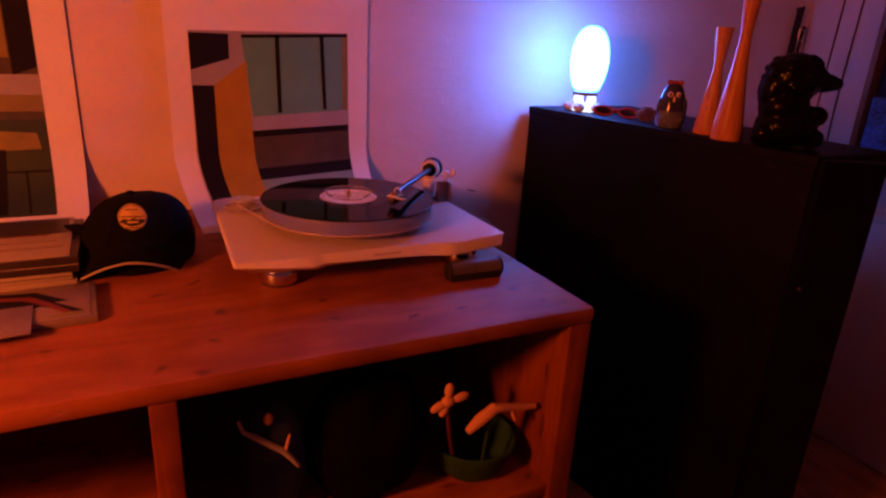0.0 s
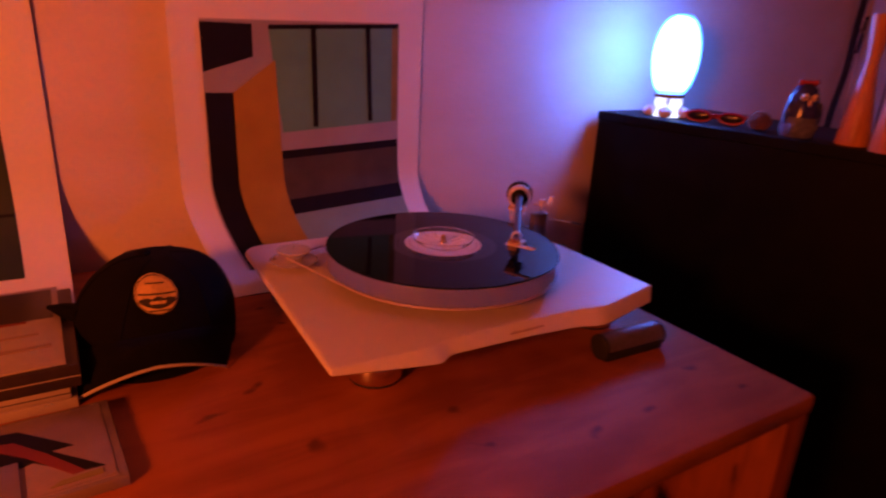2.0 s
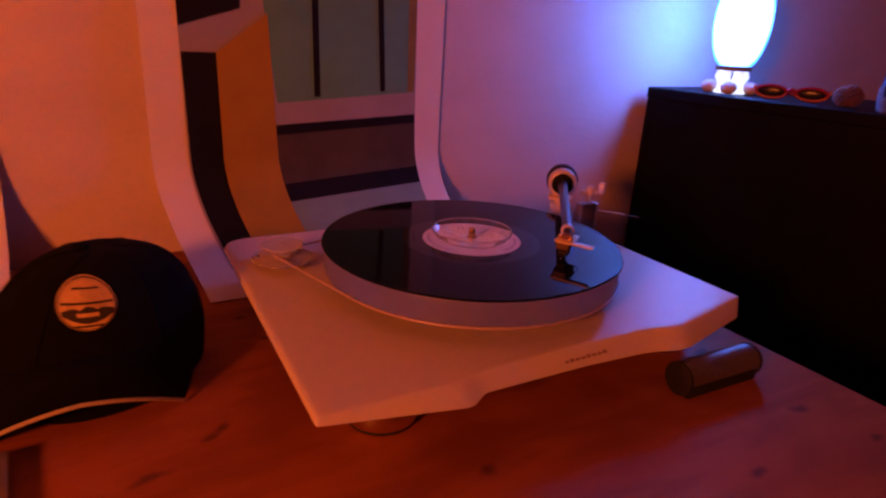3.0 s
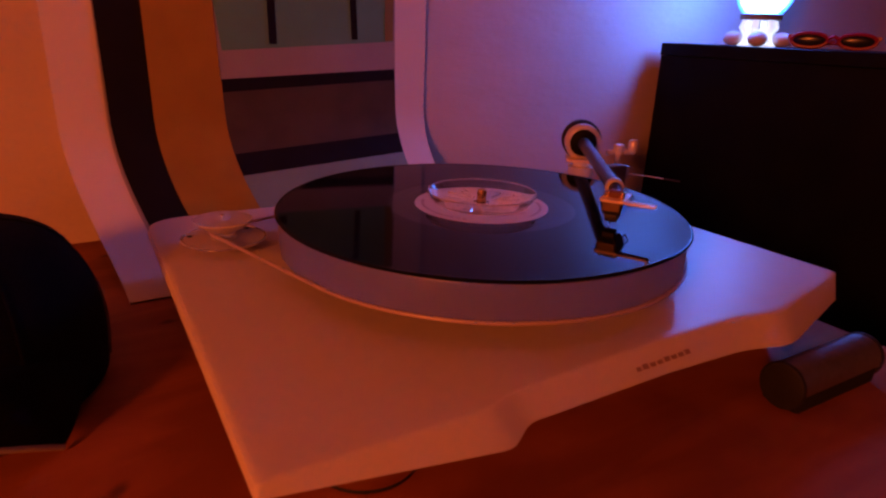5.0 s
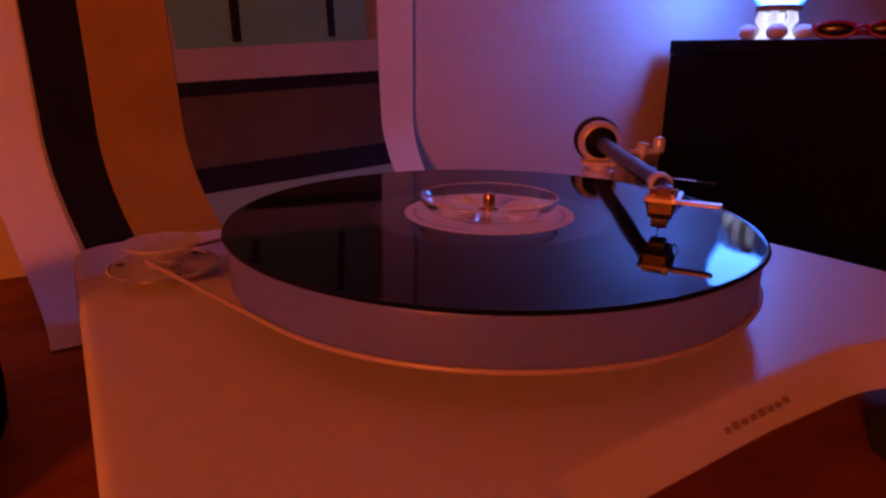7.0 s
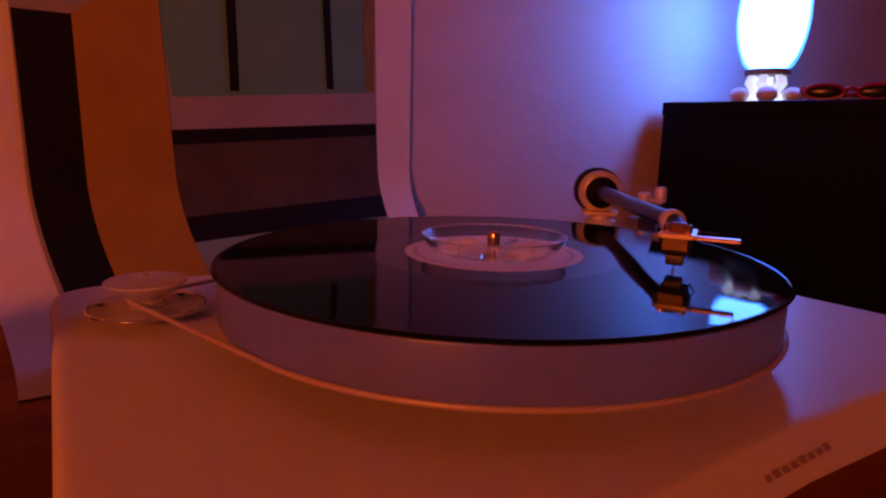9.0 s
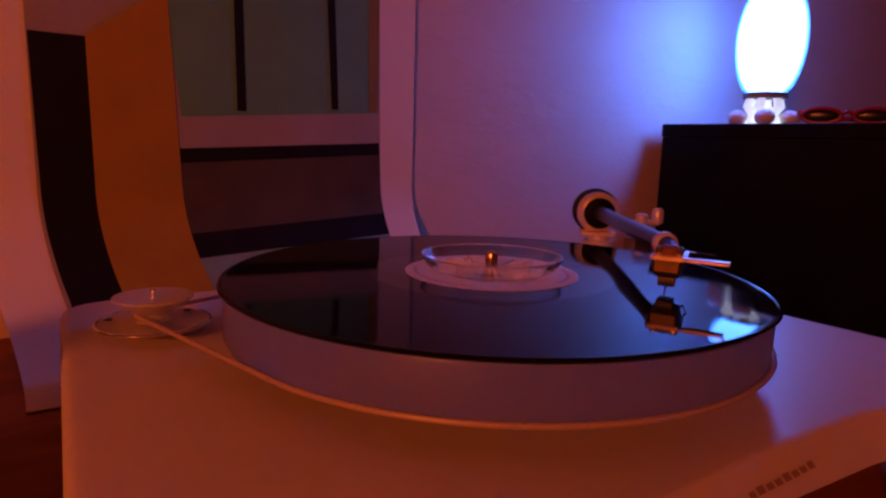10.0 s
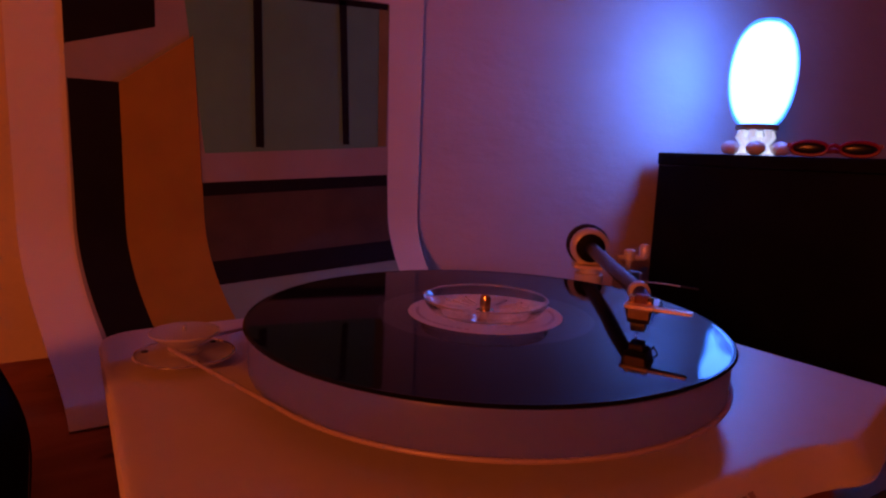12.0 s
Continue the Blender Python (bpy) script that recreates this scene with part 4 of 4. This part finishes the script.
    part("badge_bar", bar(-0.0175, 0.0175, 0.0012, 0.0026), BADGE_DARK, badge)
    peaks = lambda u: -0.0030 + 0.0026 * abs(math.sin(u * 9.0)) * math.sin(math.pi * u)
    part("badge_peaks", sheet(lambda u, w, q: on_crown(-0.0172 + 0.0344 * u, -0.0062 - 0.0062 * math.sin(math.pi * u) + (peaks(u) + 0.0062 + 0.0062 * math.sin(math.pi * u)) * w, 0.0020 + q), 24, 4, thick=0.0006), BADGE_DARK, badge)
    part("badge_bar", bar(-0.0090, 0.0090, 0.0110, 0.0120), BADGE_DARK, badge)
    part("badge_shape", bar(-0.0075, 0.0075, -0.0072, -0.0045, 0.0028), BADGE, badge)
    part("badge_bar", bar(-0.010, 0.010, -0.0150, -0.0138), BADGE_DARK, badge)
    # rear strap standing off the side
    part("strap", tube([(-0.070, 0.00, 0.050), (-0.086, 0.010, 0.054), (-0.100, 0.020, 0.056)], [0.012, 0.008, 0.002], 10), CLOTH, ob)


cap()


# ---- cases beside the cap ----
def flat_case(name, x0, x1, y0, y1, z0, z1, material, label, category, turn=0.0, art=None, lines=0):
    cx, cy = (x0 + x1) / 2, (y0 + y1) / 2
    ob = thing(name, (cx, cy, z0), label, category, "cases beside the cap", turn=turn)
    w, d, h = (x1 - x0) / 2, (y1 - y0) / 2, z1 - z0
    body = part("case", box(-w, w, -d, d, 0.0, h, min(0.0012, h * 0.2)), material, ob)
    for k in range(lines):
        zz = h * (k + 1) / (lines + 1)
        part("spine_line", box(-w - 0.0003, w + 0.0003, -d - 0.0004, d + 0.0004, zz - 0.0005, zz + 0.0005), SPINE_DARK if material is not SPINE_DARK else SPINE_PALE, body, smooth=False)
    for k, (title, m, quad) in enumerate(art or ()):
        bm = slab([(x * w, y * d) for x, y in quad], h - 0.0001, h + 0.0003 * (k + 1))
        part(title, bm, m, ob, smooth=False)
    return ob


flat_case("disc_case", -0.545, -0.400, -0.178, -0.052, TOP, TOP + 0.0105, CASE_CLEAR, "clear disc case with a geometric black and red cover", "disc case", 3.0, [
    ("cover", COVER, ((-0.93, -0.93), (0.90, -0.93), (0.90, 0.93), (-0.93, 0.93))),
])
# printed shapes on the cover, a little proud of it
flat_case("cover_sheet", -0.54, -0.408, -0.172, -0.058, TOP + 0.0109, TOP + 0.0116, COVER, "printed cover sheet with black, red and yellow shapes", "cover", 3.0, [
    ("dark_shape", INK_BLACK, ((-0.92, 0.92), (0.02, 0.73), (0.61, -0.02), (0.36, -0.03), (0.90, -0.75), (0.60, -0.72), (0.16, -0.20), (-0.12, -0.30), (-0.12, -0.92), (-0.92, -0.92))),
    ("red_shape", INK_RED, ((-0.60, 0.62), (-0.03, 0.44), (0.30, -0.05), (0.68, -0.73), (0.55, -0.75), (0.10, -0.05), (-0.20, 0.30), (-0.60, 0.42))),
    ("yellow_shape", INK_OLIVE, ((0.30, -0.92), (0.86, -0.92), (0.86, -0.80), (0.42, -0.82))),
])
flat_case("booklet", -0.570, -0.470, -0.215, -0.126, TOP + 0.0126, TOP + 0.0140, COVER, "thin pale paper booklet lying on the disc case", "booklet", 4.0)
LAYERS = ((0.0, 0.0105, SPINE_PALE, "pale disc case lying in a stack", 0), (0.0107, 0.0225, SPINE_PALE, "pale disc case lying in a stack", 1), (0.0227, 0.0460, SPINE_DARK, "black box case lying in a stack", 1))
for k, (a, b, m, text, ln) in enumerate(LAYERS):
    e = (0.004, 0.0, 0.010)[k]
    flat_case("disc_case", -0.640, -0.432 + e, -0.034 + 0.002 * (k % 2), 0.170, TOP + a, TOP + b, m, text, "disc case", (0.5, 0.0, 0.0)[k], lines=ln)
flat_case("magazine", -0.640, -0.434, -0.032, 0.172, TOP + 0.0462, TOP + 0.0490, SPINE_PALE, "pale magazine with a dark printed band on a stack of cases", "magazine", 1.0, [
    ("dark_print", SPINE_DARK, ((-0.96, 0.10), (0.94, 0.10), (0.94, 0.92), (-0.96, 0.92))),
    ("red_line", INK_RED, ((-0.96, 0.04), (0.70, 0.04), (0.70, 0.085), (-0.96, 0.085))),
    ("print_line", COVER, ((-0.96, -0.30), (0.80, -0.30), (0.80, -0.26), (-0.96, -0.26))),
    ("print_line", COVER, ((-0.96, -0.62), (0.90, -0.62), (0.90, -0.56), (-0.96, -0.56))),
])


# ---- things on the black cabinet ----
def egg_lamp():
    ob = thing("table_lamp", (0.692, 0.242, DECK), "egg-shaped blue-white glowing lamp on a clawed white base", "lamp")
    prof = []
    for i in range(29):
        t = math.pi * i / 28
        zz = 0.1190 - 0.0845 * math.cos(t)
        r = 0.0480 * math.sin(t) ** 0.76 * (1 - 0.025 * math.cos(t))
        prof.append((max(r, 0.0), zz))
    prof = [(0.0275, 0.0475)] + [p for p in prof if p[1] > 0.0478]
    shade = part("shade", lathe(prof, 56), EGG_GLASS, ob, "glowing blue-white egg shade", angle=80)
    shade.visible_shadow = False
    bm = lathe([(r * 0.84, 0.1225 + (h - 0.1225) * 0.90) for r, h in prof], 48)
    bm.normal_update()
    for f in bm.faces:
        # the light source faces the wall and the shelf; the far side is dimmer
        c = f.calc_center_median()
        away = (c.x * 0.94 + c.y * 0.34) / max(0.005, c.xy.length)
        f.material_index = 2 if away > 0.45 else 1 if away > 0.05 else 0
    part("bulb", bm, [EGG_GLOW, EGG_GLOW_SIDE, EGG_GLOW_BACK], shade, "blue-white bulb", angle=80)
    part("collar", lathe([(0.026, 0.0385), (0.0300, 0.0395), (0.0300, 0.0466), (0.026, 0.0474)], 40), COLLAR, ob, "brown collar")
    for k in range(6):
        a = k * math.pi / 3 + 0.3
        c, s = math.cos(a), math.sin(a)
        part("claw", tube([(0.020 * c, 0.020 * s, 0.040), (0.024 * c, 0.024 * s, 0.028), (0.014 * c, 0.014 * s, 0.016), (0.020 * c, 0.020 * s, 0.003)], [0.005, 0.0055, 0.006, 0.007], 10), BASE_GLOW, ob)
    part("base_disc", lathe([(0.026, 0.0), (0.028, 0.001), (0.026, 0.004), (0.0, 0.005)], 32), BASE_GLOW, ob)
    for k in range(5):
        a = k * 2 * math.pi / 5 + 1.2
        part("foot_ball", ellipsoid((0.036 * math.cos(a), 0.036 * math.sin(a), 0.011), (0.014, 0.014, 0.011), u=16, v=10), WHITE_PLASTIC, ob)


egg_lamp()


def sunglasses():
    ob = thing("sunglasses", (0.708, 0.135, DECK), "red plastic sunglasses with dark lenses lying folded", "sunglasses", turn=-62)
    for s in (-1, 1):
        pts = [(s * 0.030 + 0.024 * math.cos(t) * (1 if abs(math.cos(t)) < 0.9 else 0.96), -0.012, 0.0125 + 0.0098 * math.sin(t)) for t in (2 * math.pi * i / 28 for i in range(28))]
        rim = part("rim", tube(pts, 0.0026, 8, closed=True), RED_PLASTIC, ob)
        part("lens", ellipsoid((s * 0.030, -0.012, 0.0125), (0.0225, 0.0022, 0.0088), u=24, v=10), SMOKED, rim, "dark lens")
        part("temple", tube([(s * 0.055, -0.010, 0.017), (s * 0.056, 0.006, 0.016), (s * 0.03, 0.016, 0.013), (-s * 0.045, 0.018 + 0.003 * s, 0.006)], [0.003, 0.0035, 0.0032, 0.0036], 8), RED_PLASTIC, ob)
    part("bridge", tube([(-0.007, -0.012, 0.015), (0, -0.014, 0.018), (0.007, -0.012, 0.015)], 0.003, 8), RED_PLASTIC, ob)


sunglasses()


def pine_cone():
    at = (0.712, 0.045, DECK)
    bm = bmesh.new()
    n = 90
    for i in range(n):
        t = i / n
        zz = 0.004 + 0.028 * t
        r = 0.0175 * math.sin(math.pi * (0.12 + 0.86 * t)) ** 0.7
        a = i * 2.39996
        m = Matrix.Translation((r * math.cos(a), r * math.sin(a), zz)) @ Matrix.Rotation(a, 4, "Z") @ Matrix.Rotation(0.5 - t, 4, "Y") @ Matrix.Diagonal((0.0055, 0.0045, 0.0022, 1))
        bmesh.ops.create_icosphere(bm, subdivisions=1, radius=1, matrix=m)
    ellipsoid((0, 0, 0.017), (0.014, 0.014, 0.0165), bm)
    tagged(part("pine_cone", bm, CONE), "small brown pine cone on the black cabinet", "pine cone").location = at


pine_cone()


def owl():
    bm = bmesh.new()
    prof = [(0.0, 0.0), (0.024, 0.0), (0.0275, 0.004), (0.0300, 0.018), (0.0298, 0.036), (0.0285, 0.0362), (0.0275, 0.050), (0.0235, 0.070), (0.0180, 0.084), (0.0110, 0.0915), (0.0, 0.093)]
    lathe(prof, 40, bm=bm)
    for f in bm.faces:
        f.material_index = 1 if f.calc_center_median().z < 0.036 else 0
    face = radians(-128)

    def add(h, side, out, radii, idx):
        before = set(bm.faces)
        a = face + side
        ellipsoid((out * math.cos(a), out * math.sin(a), h), radii, bm, 14, 8)
        for f in set(bm.faces) - before:
            f.material_index = idx

    for s in (-1, 1):
        add(0.070, s * 0.36, 0.0222, (0.0062, 0.0062, 0.0062), 2)
        add(0.070, s * 0.34, 0.0268, (0.0026, 0.0026, 0.0026), 0)
        add(0.094, s * 1.2, 0.012, (0.006, 0.006, 0.005), 3)
        add(0.020, s * 0.7, 0.027, (0.006, 0.006, 0.007), 1)
        add(0.040, s * 1.25, 0.0265, (0.006, 0.006, 0.022), 0)
    add(0.061, 0.0, 0.0255, (0.003, 0.003, 0.007), 2)
    add(0.094, 0.0, 0.004, (0.008, 0.006, 0.004), 3)
    ob = tagged(part("owl_figurine", bm, [OWL_BLUE, OWL_GREY, OWL_EYE, OWL_RED], angle=60), "dark blue glazed ceramic owl figurine on the cabinet", "figurine")
    ob.location = (0.702, -0.034, DECK)


owl()


def candlestick(x, y, h, r):
    prof = [(0.0, 0.0), (r * 0.97, 0.0), (r, 0.003), (r * 0.93, h * 0.10), (r * 0.72, h * 0.28), (r * 0.50, h * 0.46), (r * 0.36, h * 0.62), (r * 0.36, h * 0.68), (r * 0.50, h * 0.84), (r * 0.62, h * 0.97), (r * 0.63, h), (r * 0.45, h), (r * 0.40, h - 0.012), (0.0, h - 0.012)]
    ob = part("candlestick", lathe(prof, 40), TURNED_WOOD, angle=50)
    ob.location = (x, y, DECK)
    tagged(ob, "tall flared turned wooden candlestick, orange-brown" if h > 0.23 else "shorter flared turned wooden candlestick, orange-brown", "candlestick", "candlesticks on the cabinet")


candlestick(0.722, -0.118, 0.205, 0.026)
candlestick(0.700, -0.186, 0.290, 0.029)


def black_figure():
    """A glossy ceramic animal, kept as one plain shape."""
    bm = bmesh.new()
    rng = random.Random(11)
    ellipsoid((0.0, 0.0, 0.045), (0.062, 0.055, 0.046), bm)
    ellipsoid((-0.012, 0.0, 0.085), (0.050, 0.046, 0.045), bm)
    ellipsoid((-0.004, 0.0, 0.145), (0.056, 0.050, 0.054), bm)
    ellipsoid((0.050, -0.012, 0.140), (0.036, 0.024, 0.020), bm)
    ellipsoid((0.074, -0.017, 0.139), (0.014, 0.015, 0.014), bm)
    ellipsoid((0.048, -0.016, 0.070), (0.026, 0.020, 0.022), bm)
    ellipsoid((0.052, -0.014, 0.022), (0.026, 0.022, 0.022), bm)
    ellipsoid((-0.048, -0.010, 0.028), (0.026, 0.026, 0.028), bm)
    ellipsoid((-0.046, 0.004, 0.120), (0.022, 0.030, 0.044), bm)
    for _ in range(46):
        a, t = rng.uniform(0, 6.283), rng.uniform(-0.4, 1.0)
        ellipsoid((-0.004 + 0.052 * math.cos(a) * math.cos(t), 0.046 * math.sin(a) * math.cos(t), 0.145 + 0.050 * math.sin(t)), (0.012, 0.012, 0.010), bm, 10, 6)
    ob = part("animal_statue", bm, CERAMIC_BLACK, angle=80)
    ob.matrix_world = pose(0.743, -0.274, DECK, 0, 0, -24) @ Matrix.Diagonal((0.88, 0.86, 0.84, 1))
    tagged(ob, "glossy black ceramic animal statue on the cabinet", "statue")
    m = ob.modifiers.new("blend", "REMESH")
    m.mode, m.voxel_size, m.use_smooth_shade = "VOXEL", 0.004, True


black_figure()


# ---- things on the side wall ----
def wall_strap():
    ob = thing("hanging_strap", (1.580, WALL_Y - 0.014, 1.262), "long dark leather strap hanging from a wall hook", "strap")
    part("hook", tube([(0, 0.014, 0.0), (0, -0.006, 0.0), (0, -0.010, 0.008)], 0.003, 8), CORD, ob)
    part("strap", sheet(lambda u, v, o: (-0.015 + 0.030 * u - 0.030 * v + 0.006 * math.sin(v * 7), -0.004 + o + 0.004 * math.sin(v * 9), 0.004 - 0.42 * v), 4, 24, thick=0.004), CORD, ob)
    part("loose_end", sheet(lambda u, v, o: (0.018 + 0.014 * u - 0.012 * v, -0.010 + o, -0.050 - 0.10 * v), 3, 10, thick=0.003), CORD, ob)
    part("buckle", tube([(0.004, -0.010, -0.060), (0.026, -0.010, -0.062), (0.024, -0.010, -0.095), (0.002, -0.010, -0.093)], 0.003, 8, closed=True), STEEL, ob, "small steel buckle")


wall_strap()
for yy in (0.205, 0.262):
    ob = thing("wall_cord", (RIGHT_X - 0.004, yy, 0.75), "thin dark cord hanging down the wall", "cord")
    part("cord", tube([(0, 0.004 * math.sin(i * 0.7), i * 0.1) for i in range(17)], 0.0022, 8), CORD, ob)
    part("cord_clip", box(-0.004, 0.004, -0.006, 0.006, 1.59, 1.61, 0.001), WHITE_PLASTIC, ob)


# ---- things in the shelf bays ----
SHELF_Z = 0.425


def felt_bowl():
    ob = thing("felt_bowl", (0.125, -0.285, SHELF_Z), "dark green felt bowl with peach wooden cut-outs standing in it", "bowl")
    part("bowl", lathe([(0.0, 0.0), (0.046, 0.0), (0.064, 0.02), (0.077, 0.062), (0.073, 0.064), (0.058, 0.024), (0.042, 0.008), (0.0, 0.008)], 40, (0.012, 0.030)), GREEN_FELT, ob)
    fl = part("wooden_flower", ellipsoid((-0.054, 0.0, 0.160), (0.012, 0.008, 0.010), u=16, v=10), PEACH, ob, "peach wooden flower")
    for a, r, w in ((0.15, 0.022, 0.016), (1.5, 0.020, 0.013), (3.5, 0.016, 0.016), (4.3, 0.016, 0.012)):
        part("petal", ellipsoid((-0.054 + r * math.cos(a), 0, 0.160 + r * math.sin(a)), (w, 0.006, 0.008), u=14, v=8, turn=Euler((0, -a, 0)).to_quaternion()), PEACH, fl)
    part("flower_stem", tube([(-0.054, 0.002, 0.152), (-0.048, 0.0, 0.10), (-0.03, 0, 0.008)], 0.004, 8), STEM, ob, "dark red stem")
    part("wooden_branch", tube([(-0.032, -0.030, 0.118), (-0.012, -0.032, 0.136), (0.012, -0.033, 0.152), (0.032, -0.032, 0.149), (0.060, -0.030, 0.141), (0.094, -0.028, 0.134)], [0.006, 0.010, 0.009, 0.007, 0.006, 0.005], 10), PEACH, ob, "peach branch-shaped wood piece")
    part("wooden_twig", tube([(0.046, -0.030, 0.143), (0.056, -0.030, 0.118)], [0.004, 0.003], 8), PEACH, ob)
    part("branch_support", tube([(0.008, -0.030, 0.146), (0.01, -0.01, 0.008)], 0.003, 8), GREEN_FELT, ob)


felt_bowl()


def blue_bag():
    ob = thing("cloth_bag", (-0.195, -0.255, SHELF_Z), "navy cloth pouch with a pale strap in the shelf bay", "bag")
    bm = ellipsoid((0, 0.02, 0.09), (0.050, 0.045, 0.095), None, 28, 18)
    for v in bm.verts:
        v.co += v.co.normalized() * 0.006 * noise.noise(v.co * 40)
        v.co.z = max(v.co.z, 0.0)
    part("pouch", bm, BLUE_CLOTH, ob, angle=80)
    part("strap", tube([(-0.052, -0.045, 0.214), (-0.046, -0.045, 0.196), (-0.022, -0.045, 0.176), (0.004, -0.045, 0.154), (0.016, -0.045, 0.138), (0.027, -0.040, 0.118)], [0.002, 0.003, 0.0045, 0.0045, 0.004, 0.003], 10), BONE, ob, "pale strap")
    part("toggle", tube([(0.008, -0.045, 0.150), (0.014, -0.048, 0.178)], [0.003, 0.002], 8), PEACH, ob)
    part("toggle", ellipsoid((-0.012, -0.04, 0.205), (0.007, 0.006, 0.009), u=12, v=8), PEACH, ob)
    part("flap", ellipsoid((-0.004, -0.012, 0.165), (0.040, 0.030, 0.045), u=20, v=12), BLUE_CLOTH, ob)


blue_bag()


def dark_bundle():
    # vague dark bundle, oversized to stand in for shade over the bay floor
    bm = ellipsoid((0, 0, 0.1), (0.100, 0.085, 0.110), None, 32, 20)
    for v in bm.verts:
        v.co += v.co.normalized() * 0.02 * noise.noise(v.co * 22)
        v.co.z = max(v.co.z, 0.0)
    ob = tagged(part("backpack", bm, BUNDLE_DARK, angle=80), "soft dark bundle in the shelf bay, enlarged to darken the lit shelf floor", "backpack")
    ob.location = (-0.045, -0.235, SHELF_Z)


dark_bundle()
